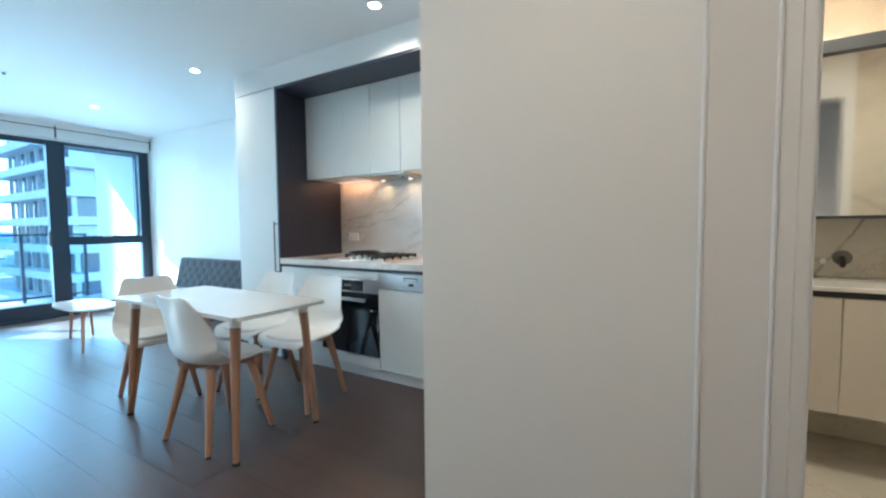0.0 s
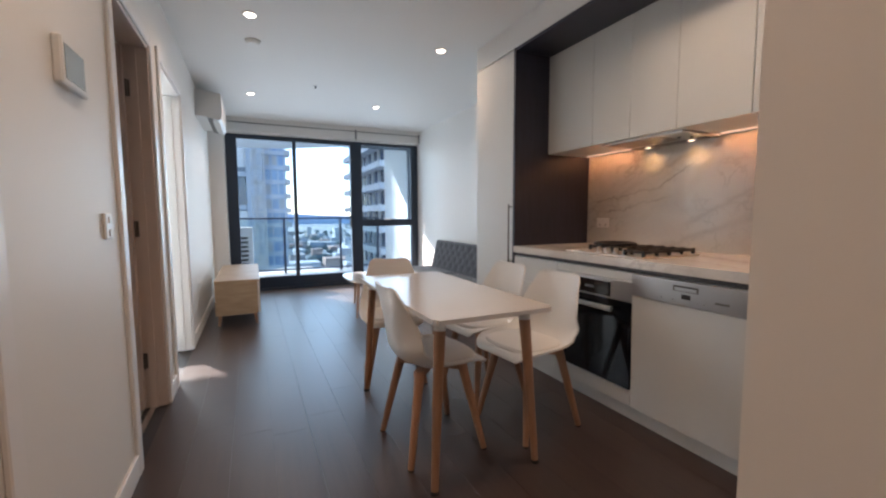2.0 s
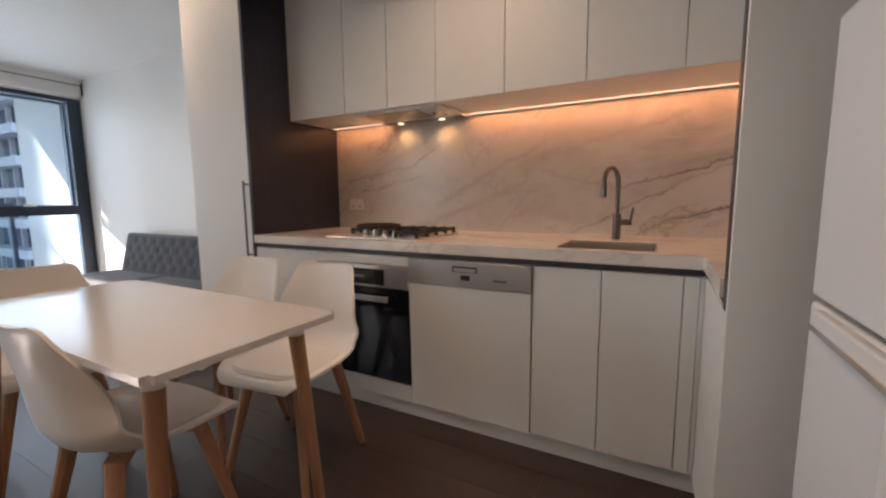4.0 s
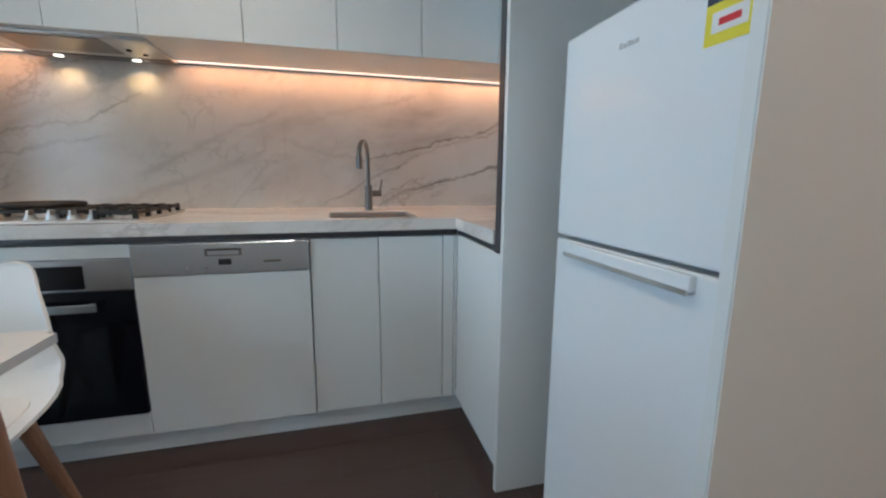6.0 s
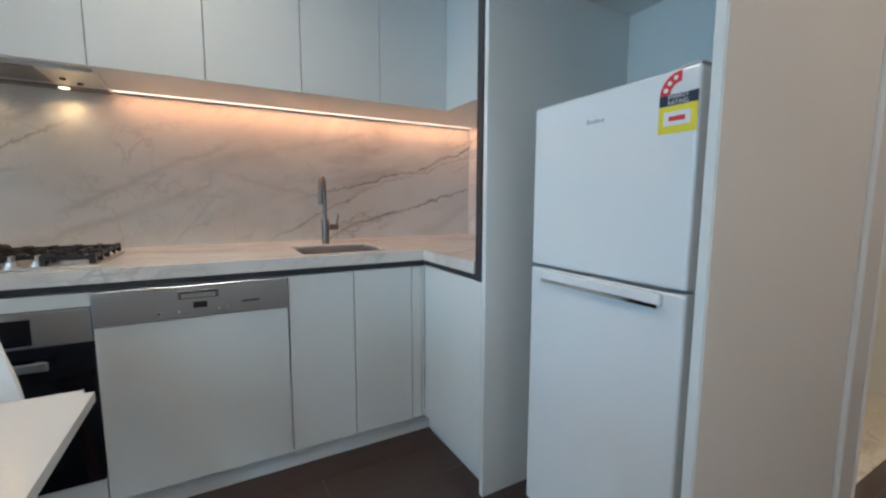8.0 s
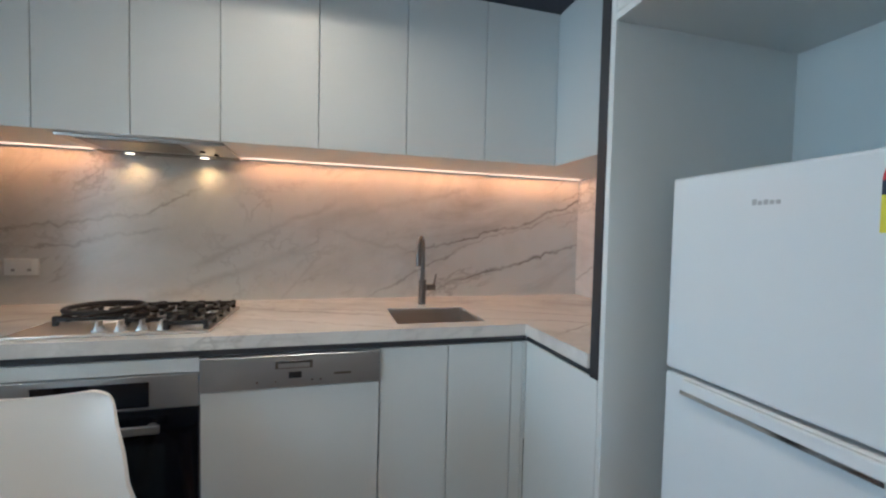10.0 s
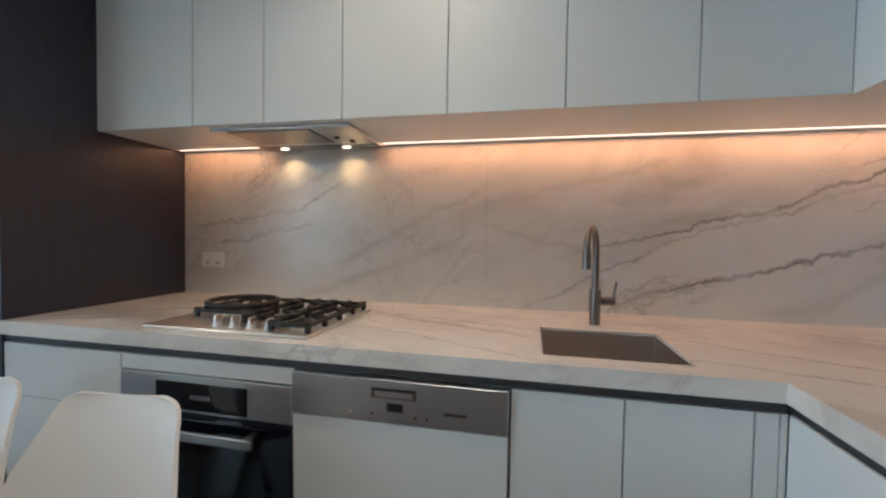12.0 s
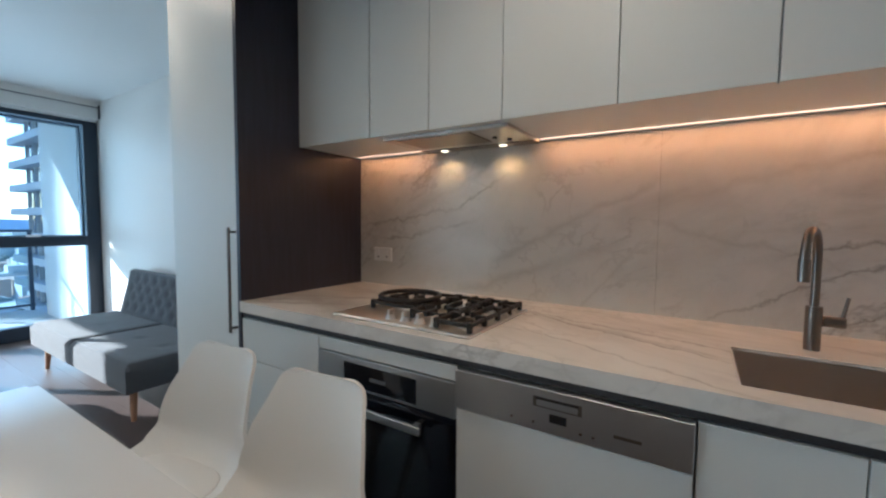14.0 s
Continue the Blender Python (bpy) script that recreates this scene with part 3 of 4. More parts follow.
# oven
t = thing("oven", "black glass and stainless steel built-in oven", "oven")
part("control_panel", B(-1.197, -0.603, -0.006, 0.019, 0.666, 0.777, bevel=0.002), STEEL, t)
part("door", B(-1.197, -0.603, -0.006, 0.019, 0.184, 0.662, bevel=0.002), GLASSB, t, "black glass oven door")
part("display", B(-1.062, -0.746, -0.0075, -0.006, 0.675, 0.757), GLASSB, t, "black display panel")
part("clock", B(-0.94, -0.87, -0.0082, -0.0076, 0.708, 0.722), paint("dim print", (0.10, 0.11, 0.12), 0.4), t, "dim clock digits")
part("handle", B(-1.10, -0.705, -0.046, -0.034, 0.600, 0.627, bevel=0.002), STEEL, t, "flat steel handle")
for hx in (-1.07, -0.735):
    part("handle_post", B(hx - 0.01, hx + 0.01, -0.036, -0.005, 0.605, 0.621), STEEL, t)
part("inner_window", B(-1.10, -0.70, -0.0066, -0.006, 0.25, 0.55), paint("tinted oven window", (0.009, 0.013, 0.017), 0.10, 2.0, 0.1, 0.0), t, "tinted inner window")

# dishwasher
t = thing("dishwasher", "white-fronted dishwasher with a stainless steel control panel", "dishwasher")
part("control_panel", B(-0.597, -0.003, -0.006, 0.019, 0.712, 0.826, bevel=0.002), STEEL, t)
part("door", B(-0.597, -0.003, 0.0, 0.019, 0.094, 0.708, bevel=0.0015), LAM, t)
part("grip", B(-0.362, -0.238, -0.0075, -0.006, 0.778, 0.806, bevel=0.0005), GUN, t, "recessed pull grip")
# Black bar colours in the shade at the top of the grip recess
part("grip_shadow", B(-0.355, -0.245, -0.0085, -0.0075, 0.799, 0.804), BLACK, t)
part("grip_plate", B(-0.352, -0.248, -0.0085, -0.0075, 0.782, 0.797), STEEL, t)
part("display", B(-0.318, -0.275, -0.0075, -0.006, 0.744, 0.766), BLACK, t, "small black display")
for bx in (-0.42, -0.36, -0.24, -0.21):
    part("button", rod(bmesh.new(), (bx, -0.009, 0.735), (bx, -0.005, 0.735), 0.004, n=10), CHROME, t)
part("brand_bar", B(-0.165, -0.105, -0.0068, -0.006, 0.748, 0.756), GUN, t)
for ob in t.children:
    ob.matrix_basis = pose(0, 0.019, 0.094) @ pose(0, 0, 0, 1.0) @ pose(0, -0.019, -0.094)
part("carcass", B(-0.598, -0.002, 0.021, 0.70, 0.092, 0.828), CARC, t)
part("kickboard", B(-0.60, 0.0, 0.045, 0.06, 0.0, 0.09), LAM, t)

# sink
t = thing("sink", "undermount square stainless steel sink bowl in the worktop", "sink")
w = 0.004
a0, a1, b0, b1 = SX0 + 0.0015, SX1 - 0.0015, SY0 + 0.0015, SY1 - 0.0015
for b in ((a0, a0 + w, b0, b1, 0.70, 0.893), (a1 - w, a1, b0, b1, 0.70, 0.893), (a0 + w, a1 - w, b0, b0 + w, 0.70, 0.893),
          (a0 + w, a1 - w, b1 - w, b1, 0.70, 0.893), (a0, a1, b0, b1, 0.694, 0.70)):
    part("bowl_base" if b[5] < 0.8 else "bowl_wall", B(*b), SINKM, t)
part("drain", rod(bmesh.new(), (0.26, 0.24, 0.70), (0.26, 0.24, 0.704), 0.045, n=24), CHROME, t, "round drain")

# tap
t = thing("kitchen_tap", "brushed nickel gooseneck mixer tap behind the sink", "tap", (0.268, 0.505, 0.90))
part("base", rod(bmesh.new(), (0, 0, 0), (0, 0, 0.125), 0.019, n=24), GUN, t, smooth=True)
d = Vector((-0.35, -0.94, 0)).normalized()
R = 0.07
pts = [(0, 0, 0.12), (0, 0, 0.2), (0, 0, 0.27)]
pts += [tuple(d * (R - R * math.cos(a)) + Vector((0, 0, 0.27 + R * math.sin(a)))) for a in [math.pi * k / 12 for k in range(1, 13)]]
pts += [tuple(d * 2 * R + Vector((0, 0, 0.25)))]
part("neck", pipe(bmesh.new(), pts, 0.0108, 16), GUN, t, smooth=True)
part("spout", rod(bmesh.new(), tuple(d * 2 * R + Vector((0, 0, 0.265))), tuple(d * 2 * R + Vector((0, 0, 0.205))), 0.0135, n=20), GUN, t, smooth=True)
part("lever_body", rod(bmesh.new(), (0.02, 0, 0.085), (0.066, 0, 0.085), 0.0155, n=20), GUN, t, smooth=True)
part("lever", rod(bmesh.new(), (0.060, 0, 0.095), (0.070, 0, 0.155), 0.0055, 0.0045), GUN, t, smooth=True)

# gas hob
t = thing("gas_hob", "stainless steel gas hob with black cast iron pan supports", "hob", (0, 0, 0.90))
part("plate", B(-1.165, -0.580, 0.035, 0.515, 0.0, 0.010, bevel=0.004), HOBM, t)


def burner(x, y, r):
    b = new("burner")
    b.parent, b.location = t, (x, y, 0.010)
    part("ring", rod(bmesh.new(), (0, 0, 0), (0, 0, 0.010), r * 1.45, r * 1.3, 24), HOBM, b)
    part("cap", rod(bmesh.new(), (0, 0, 0.010), (0, 0, 0.020), r * 0.85, r * 0.8, 24), IRON, b)


for x, y, r in ((-1.0, 0.30, 0.062), (-0.775, 0.41, 0.032), (-0.66, 0.15, 0.036), (-0.645, 0.40, 0.040)):
    burner(x, y, r)


def grate(x0, x1, y0, y1, cx, cy_list):
    bm = bmesh.new()
    z0, z1 = 0.026, 0.040
    for y in (y0, y1):
        box(bm, x0, x1, y - 0.006, y + 0.006, z0, z1, bevel=0.002)
    for x in (x0, x1):
        box(bm, x - 0.006, x + 0.006, y0, y1, z0, z1, bevel=0.002)
    for x in (x0, x1):
        for y in (y0, y1, y0 + (y1 - y0) * 0.25, (y0 + y1) / 2, y0 + (y1 - y0) * 0.75):
            box(bm, x - 0.008, x + 0.008, y - 0.008, y + 0.008, 0.010, 0.044, bevel=0.002)
    for cy in cy_list:
        box(bm, x0, cx - 0.028, cy - 0.007, cy + 0.007, z0, 0.045, bevel=0.002)
        box(bm, cx + 0.028, x1, cy - 0.007, cy + 0.007, z0, 0.045, bevel=0.002)
        for s in (-1, 1):
            box(bm, cx - 0.007, cx + 0.007, min(cy + s * 0.028, cy + s * 0.10), max(cy + s * 0.028, cy + s * 0.10), z0, 0.044, bevel=0.002)
    part("pan_support", bm, IRON, t, "black cast iron pan support")


grate(-1.10, -0.885, 0.19, 0.48, -1.0, [0.30])
grate(-0.870, -0.735, 0.14, 0.48, -0.80, [0.22, 0.40])
grate(-0.722, -0.600, 0.07, 0.48, -0.66, [0.17, 0.39])
bm = bmesh.new()
pts = [(-1.0 + 0.12 * math.cos(a), 0.30 + 0.12 * math.sin(a), 0.053) for a in [math.tau * k / 28 for k in range(29)]]
pipe(bm, pts, 0.0095, 8)
part("wok_ring", bm, IRON, t, "black wok ring", smooth=True)
for k in range(4):
    kx = -0.925 + 0.062 * k
    knob = part("knob", rod(rod(bmesh.new(), (kx, 0.088, 0.010), (kx, 0.088, 0.015), 0.021, 0.020, 20), (kx, 0.088, 0.015), (kx, 0.088, 0.026), 0.015, 0.014, 20), HOBM, t, "round steel knob")
    part("grip", box(bmesh.new(), kx - 0.004, kx + 0.004, 0.072, 0.104, 0.026, 0.044, bevel=0.0015), HOBM, knob)


# fridge niche
t = thing("fridge_enclosure", "white laminate fridge enclosure panels", "cabinet")
part("side_panel", B(0.600, 1.316, -0.492, -0.470, 0.0, 2.372, bevel=0.001), LAM, t)
part("side_panel", B(0.606, 1.316, -1.238, -1.217, 0.0, 2.372, bevel=0.001), LAM, t)
part("soffit", B(0.600, 1.316, -1.217, -0.492, 1.882, 1.902), LAM, t)
part("overhead_door", B(0.600, 0.619, -1.215, -0.494, 1.905, 2.370, bevel=0.0012), LAM, t)
part("back_panel", B(1.306, 1.318, -1.217, -0.492, 0.0, 1.882), LAM, t)

t = thing("fridge", "white top-mount fridge with an energy rating sticker", "fridge", (0.72, -0.866, 0))
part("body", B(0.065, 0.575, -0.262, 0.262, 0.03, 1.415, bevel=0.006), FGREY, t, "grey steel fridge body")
part("freezer_door", B(0.0, 0.060, -0.268, 0.268, 0.908, 1.423, bevel=0.008, seg=3), FRIDGE, t)
part("fridge_door", B(0.0, 0.060, -0.268, 0.268, 0.035, 0.898, bevel=0.008, seg=3), FRIDGE, t)
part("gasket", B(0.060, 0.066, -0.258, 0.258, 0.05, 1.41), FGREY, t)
part("handle", B(-0.014, 0.004, -0.212, 0.202, 0.862, 0.894, bevel=0.004, seg=2), FRIDGE, t, "white full-width grip handle")
part("handle_trim", B(-0.0185, -0.0140, -0.210, 0.200, 0.857, 0.868, bevel=0.001), CHROME, t, "chrome handle strip")
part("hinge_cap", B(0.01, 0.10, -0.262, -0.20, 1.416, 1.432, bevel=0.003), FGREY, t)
part("foot", B(0.05, 0.09, -0.25, -0.21, 0.0, 0.03), BLACK, t)
part("foot", B(0.05, 0.09, 0.21, 0.25, 0.0, 0.03), BLACK, t)
for k, tall in enumerate((0.013, 0.009, 0.011, 0.009, 0.009)):
    part("badge_bar", B(-0.0012, 0.0, 0.038 - 0.0125 * k, 0.047 - 0.0125 * k, 1.338, 1.338 + tall), SOFTGREY, t, "small grey badge mark")

# energy label
lab = thing("energy_sticker", "yellow, navy and red energy rating sticker on the freezer door", "sticker", (0.7195, -0.945, 1.35))
part("backing", B(-0.0008, 0.0, -0.187, -0.095, -0.072, -0.008), YELP, lab, "yellow sticker field")
part("band", B(-0.001, 0.0, -0.187, -0.095, -0.008, 0.017), NAVYP, lab, "dark title band")
part("white_box", B(-0.0014, -0.0008, -0.172, -0.108, -0.054, -0.022), WHITEP, lab)
part("red_bar", B(-0.0018, -0.0014, -0.160, -0.121, -0.044, -0.033), REDP, lab)
bm = bmesh.new()
c0 = Vector((-0.0009, -0.147, 0.017))
outer = [bm.verts.new(c0 + Vector((0, 0.052 * math.cos(a), 0.051 * math.sin(a)))) for a in [math.pi / 2 * k / 12 for k in range(13)]]
inner = [bm.verts.new(c0 + Vector((0, 0.026 * math.cos(a), 0.026 * math.sin(a)))) for a in [math.pi / 2 * k / 12 for k in range(13)]]
for i in range(12):
    bm.faces.new((outer[i], outer[i + 1], inner[i + 1], inner[i]))
part("rating_arc", bm, REDP, lab, "red star rating arc")
for a in (0.3, 0.75, 1.2):
    part("star", rod(bmesh.new(), (-0.0016, -0.147 + 0.039 * math.cos(a), 0.017 + 0.039 * math.sin(a)), (-0.0009, -0.147 + 0.039 * math.cos(a), 0.017 + 0.039 * math.sin(a)), 0.006, n=5), WHITEP, lab)


def writing(words, size, loc, rot, mat, parent):
    cu = bpy.data.curves.new("lettering", "FONT")
    cu.body, cu.size, cu.align_x, cu.align_y, cu.extrude = words, size, "CENTER", "CENTER", 0.0002
    cu.materials.append(mat)
    ob = new("lettering", cu)
    ob.matrix_basis = pose(*loc, *rot)
    ob.parent = parent
    return ob


writing("ENERGY\nRATING", 0.0135, (-0.0014, -0.141, 0.0045), (90, 0, -90), WHITEP, lab)


# ---- dining furniture ----
def shell(bm, thick=0.010):
    prof = [(0.215, 0.415, 0.150, 0.0), (0.205, 0.438, 0.185, 0.0), (0.15, 0.448, 0.222, 0.012), (0.05, 0.438, 0.234, 0.030), (-0.05, 0.432, 0.236, 0.045),
            (-0.13, 0.440, 0.231, 0.070), (-0.18, 0.470, 0.226, 0.085), (-0.203, 0.520, 0.220, 0.083), (-0.214, 0.590, 0.210, 0.062), (-0.225, 0.660, 0.196, 0.050),
            (-0.238, 0.728, 0.170, 0.030), (-0.246, 0.768, 0.158, 0.018), (-0.251, 0.791, 0.148, 0.014), (-0.254, 0.805, 0.132, 0.012), (-0.256, 0.813, 0.104, 0.010)]
    pts, prof = prof, []
    for i in range(len(pts) - 1):
        p = [pts[max(i - 1, 0)], pts[i], pts[i + 1], pts[min(i + 2, len(pts) - 1)]]
        for s in (0.0, 0.5):
            prof.append(tuple(0.5 * (2 * b + (c - a) * s + (2 * a - 5 * b + 4 * c - d) * s * s + (3 * b - a - 3 * c + d) * s ** 3) for a, b, c, d in zip(*p)))
    prof.append(pts[-1])
    n = 18
    grid = []
    for j, (y, z, w, curl) in enumerate(prof):
        row = []
        for i in range(n + 1):
            u = -1 + 2 * i / n
            k = abs(u) ** 2.4
            back = min(max((z - 0.45) / 0.15, 0), 1) if y < -0.1 else 0
            row.append(bm.verts.new((w * u, y + curl * k * (0.35 + 0.85 * back if y < -0.1 else 0), z + curl * k * (1 - 0.8 * back) + 0.045 * max(z - 0.66, 0) * u * u)))
        grid.append(row)
    for a, b in zip(grid, grid[1:]):
        for i in range(n):
            bm.faces.new((a[i], a[i + 1], b[i + 1], b[i]))
    bmesh.ops.recalc_face_normals(bm, faces=bm.faces)
    geom = bmesh.ops.solidify(bm, geom=bm.faces[:], thickness=thick)
    return bm


def chair(label):
    t = thing("dining_chair", label, "chair", (0, 0, 0), "chairs round the table")
    part("seat_shell", shell(bmesh.new()), PLAST, t, "white moulded shell", smooth=True)
    bm = bmesh.new()
    n = 24
    rings = []
    for s, z in ((0.97, 0.446), (1.0, 0.458), (0.95, 0.470), (0.7, 0.474)):
        rings.append([bm.verts.new((0.195 * s * math.copysign(abs(math.cos(a)) ** 0.6, math.cos(a)), 0.035 + 0.165 * s * math.copysign(abs(math.sin(a)) ** 0.6, math.sin(a)), z))
                      for a in [math.tau * k / n for k in range(n)]])
    for a, b in zip(rings, rings[1:]):
        for k in range(n):
            bm.faces.new((a[k], a[(k + 1) % n], b[(k + 1) % n], b[k]))
    bm.faces.new(rings[-1]), bm.faces.new(rings[0][::-1])
    part("seat_pad", bm, PAD, t, "white padded seat cushion", smooth=True)
    bm = bmesh.new()
    for s in (-1, 1):
        m = bmesh.ops.create_cube(bm, size=1, matrix=Matrix.Translation((0, 0, 0.408)) @ Matrix.Rotation(s * radians(45), 4, "Z") @ Matrix.Diagonal((0.34, 0.045, 0.028, 1)))
    part("cross_frame", bm, BEECH, t, "beech cross frame")
    for sx in (-1, 1):
        for sy in (-1, 1):
            bm = bmesh.new()
            rod(bm, (0.193 * sx, 0.192 * sy, 0.008), (0.118 * sx, 0.112 * sy, 0.420), 0.0145, 0.024, 10)
            leg = part("leg", bm, BEECH, t, "tapered beech leg", smooth=True)
            part("foot_cap", rod(bmesh.new(), (0.194 * sx, 0.193 * sy, 0.0), (0.193 * sx, 0.192 * sy, 0.008), 0.013, n=10), BLACKP, leg)
    return t


ch = chair("white shell dining chair with splayed beech legs beside the table")
ch.matrix_basis = pose(-0.862, -0.487, 0, 0, 0, 187)
for m, words in ((pose(-1.347, -0.486, 0, 0, 0, 187), "white shell dining chair with beech legs, next to the tall cabinet"),
                 (pose(-0.915, -1.042, 0, 0, 0, 2), "white shell dining chair tucked under the open side of the table"),
                 (pose(-1.79, -0.95, 0, 0, 0, -103), "white shell dining chair at the window end of the table")):
    tagged(copy_thing(ch, m), words)

t = thing("dining_table", "rectangular white lacquered dining table on round beech legs", "table", (-1.085, -0.938, 0))
bm = bmesh.new()
box(bm, -0.628, 0.628, -0.282, 0.286, 0.723, 0.743)
bmesh.ops.bevel(bm, geom=[e for e in bm.edges if abs(e.verts[0].co.z - e.verts[1].co.z) > 0.01], offset=0.02, segments=5, affect="EDGES")
part("tabletop", bm, TABLE, t)
part("underframe", B(-0.53, 0.53, -0.19, 0.19, 0.701, 0.723), TABLE, t)
for sx in (-1, 1):
    for sy in (-1, 1):
        f, g = Vector((0.550 * sx, 0.254 * sy, 0.0)), Vector((0.512 * sx, 0.208 * sy, 0.723))
        leg = part("leg", rod(bmesh.new(), f.lerp(g, 0.02), f.lerp(g, 0.93), 0.0155, 0.025, 16), BEECH, t, "round tapered beech leg", smooth=True)
        part("bracket", rod(bmesh.new(), f.lerp(g, 0.93), g, 0.0255, 0.027, 16), PLAST, leg, "white plastic collar", smooth=True)
        part("foot_cap", rod(bmesh.new(), f, f.lerp(g, 0.02), 0.018, 0.0165, 16), BLACKP, leg, "black rubber foot")

# ---- living room ----
t = thing("coffee_table", "small oval white coffee table on beech legs", "coffee table", (-3.92, -0.64, 0))
bm = bmesh.new()
ring = [(0.43 * math.copysign(abs(math.cos(a)) ** 0.75, math.cos(a)), 0.21 * math.copysign(abs(math.sin(a)) ** 0.75, math.sin(a))) for a in [math.tau * k / 40 for k in range(40)]]
lo, hi = [bm.verts.new((x, y, 0.385)) for x, y in ring], [bm.verts.new((x, y, 0.403)) for x, y in ring]
for k in range(40):
    bm.faces.new((lo[k], lo[(k + 1) % 40], hi[(k + 1) % 40], hi[k]))
bm.faces.new(hi), bm.faces.new(lo[::-1])
part("tabletop", bm, TABLE, t)
for sx, sy in ((-0.38, -0.02), (0.40, -0.17), (-0.34, 0.16), (0.38, 0.17)):
    part("leg", rod(bmesh.new(), (sx, sy, 0), (sx * 0.8, sy * 0.75, 0.386), 0.011, 0.018, 12), BEECH, t, "tapered beech leg", smooth=True)

t = thing("tv_unit", "low pale oak laminate television unit against the wall", "tv unit", (-4.5, -1.99, 0))
part("body", B(-0.75, 0.75, -0.21, 0.19, 0.12, 0.462, bevel=0.002), PALE, t)
part("top", B(-0.755, 0.755, -0.213, 0.213, 0.462, 0.482, bevel=0.003), PALE, t)
for k in range(3):
    part("drawer_front", B(-0.745 + 0.497 * k, -0.253 + 0.497 * k, 0.192, 0.210, 0.125, 0.458, bevel=0.002), PLAST, t, "white drawer front")
for sx in (-0.68, 0.68):
    for sy in (-0.17, 0.16):
        part("leg", rod(bmesh.new(), (sx * 1.02, sy * 1.08, 0), (sx, sy, 0.12), 0.012, 0.02, 12), BEECH, t, "short tapered leg", smooth=True)


def cushion(bm, x0, x1, y0, y1, z0, z1, nx, ny, r, sag, buttons):
    """A padded block with rounded edges; buttons: places at which the top is drawn in."""
    gx = [x0 + (x1 - x0) * i / nx for i in range(nx + 1)]
    gy = [y0 + (y1 - y0) * j / ny for j in range(ny + 1)]

    def height(x, y):
        e = min(x - x0, x1 - x, y - y0, y1 - y)
        h = z1 - r + math.sqrt(max(r * r - max(r - e, 0) ** 2, 0))
        for bx, by in buttons:
            q = ((x - bx) ** 2 + (y - by) ** 2) / (0.035 ** 2)
            h -= sag * math.exp(-q)
        return h
    top_v = [[bm.verts.new((x, y, height(x, y))) for y in gy] for x in gx]
    bot = [[bm.verts.new((x, y, z0)) for y in (y0, y1)] for x in (x0, x1)]
    for i in range(nx):
        for j in range(ny):
            bm.faces.new((top_v[i][j], top_v[i + 1][j], top_v[i + 1][j + 1], top_v[i][j + 1]))
    bm.faces.new([top_v[i][0] for i in range(nx + 1)][::-1] + [bot[0][0], bot[1][0]])
    bm.faces.new([top_v[i][ny] for i in range(nx + 1)] + [bot[1][1], bot[0][1]])
    bm.faces.new([top_v[0][j] for j in range(ny + 1)] + [bot[0][1], bot[0][0]])
    bm.faces.new([top_v[nx][j] for j in range(ny + 1)][::-1] + [bot[1][0], bot[1][1]])
    bm.faces.new((bot[0][0], bot[0][1], bot[1][1], bot[1][0]))
    return bm


t = thing("sofa_bed", "charcoal fabric click-clack sofa bed with a buttoned back against the wall", "sofa", (-3.80, 0.40, 0))
L = 0.93
btn = [(-0.7 + 0.35 * i, y) for i in range(5) for y in (-0.12,)]
for x0, x1 in ((-L, -0.003), (0.003, L)):
    part("seat", cushion(bmesh.new(), x0, x1, -0.42, 0.20, 0.20, 0.385, 40, 26, 0.045, 0.012, btn), FABRIC, t, smooth=True)
back = new("backrest")
back.parent, back.matrix_basis = t, pose(0, 0.19, 0.33, 76, 0, 0)
bb = [(-0.78 + 0.173 * i + (0.087 if r % 2 else 0), 0.12 + 0.085 * r) for i in range(10) for r in range(4)]
bb = [b for b in bb if abs(b[0]) < 0.9]
part("back_cushion", cushion(bmesh.new(), -L, L, 0.0, 0.46, -0.13, 0.0, 90, 30, 0.04, 0.016, bb), FABRIC, back, "buttoned back cushion", smooth=True)
bm = bmesh.new()
for x, y in bb:
    rod(bm, (x, y, -0.018), (x, y, -0.008), 0.011, 0.008, 8)
tagged(part("buttons", bm, FABRIC, back), kind="stuff")
for sx in (-0.78, 0.86):
    for sy in (-0.36, 0.30):
        part("leg", rod(bmesh.new(), (sx, sy, 0), (sx * 0.98, sy * 0.97, 0.20), 0.015, 0.024, 12), BEECH, t, "round beech leg", smooth=True)

# air conditioner
t = thing("air_conditioner", "white wall-mounted split air conditioner", "air conditioner", (-4.70, SW, 2.11))
bm = bmesh.new()
prof = [(0.0, 0.11), (0.12, 0.105), (0.17, 0.09), (0.215, 0.070), (0.245, 0.095), (0.252, 0.17), (0.25, 0.36), (0.0, 0.39)]
a, b = [bm.verts.new((-0.45, y, z)) for y, z in prof], [bm.verts.new((0.45, y, z)) for y, z in prof]
for k in range(8):
    bm.faces.new((a[k], a[(k + 1) % 8], b[(k + 1) % 8], b[k]))
bm.faces.new(a), bm.faces.new(b[::-1])
bmesh.ops.bevel(bm, geom=list(bm.edges), offset=0.006, segments=2, affect="EDGES")
part("body", bm, AC, t)
f = part("louvre", B(-0.36, 0.36, -0.045, 0.045, -0.004, 0.004, bevel=0.002), AC, t)
f.matrix_basis = pose(0, 0.185, 0.078, -24, 0, 0)
f = part("outlet_slot", B(-0.452, 0.40, -0.030, 0.030, -0.004, 0.004), BLACK, t, "dark air outlet slot")
f.matrix_basis = pose(0, 0.135, 0.098, -18, 0, 0)

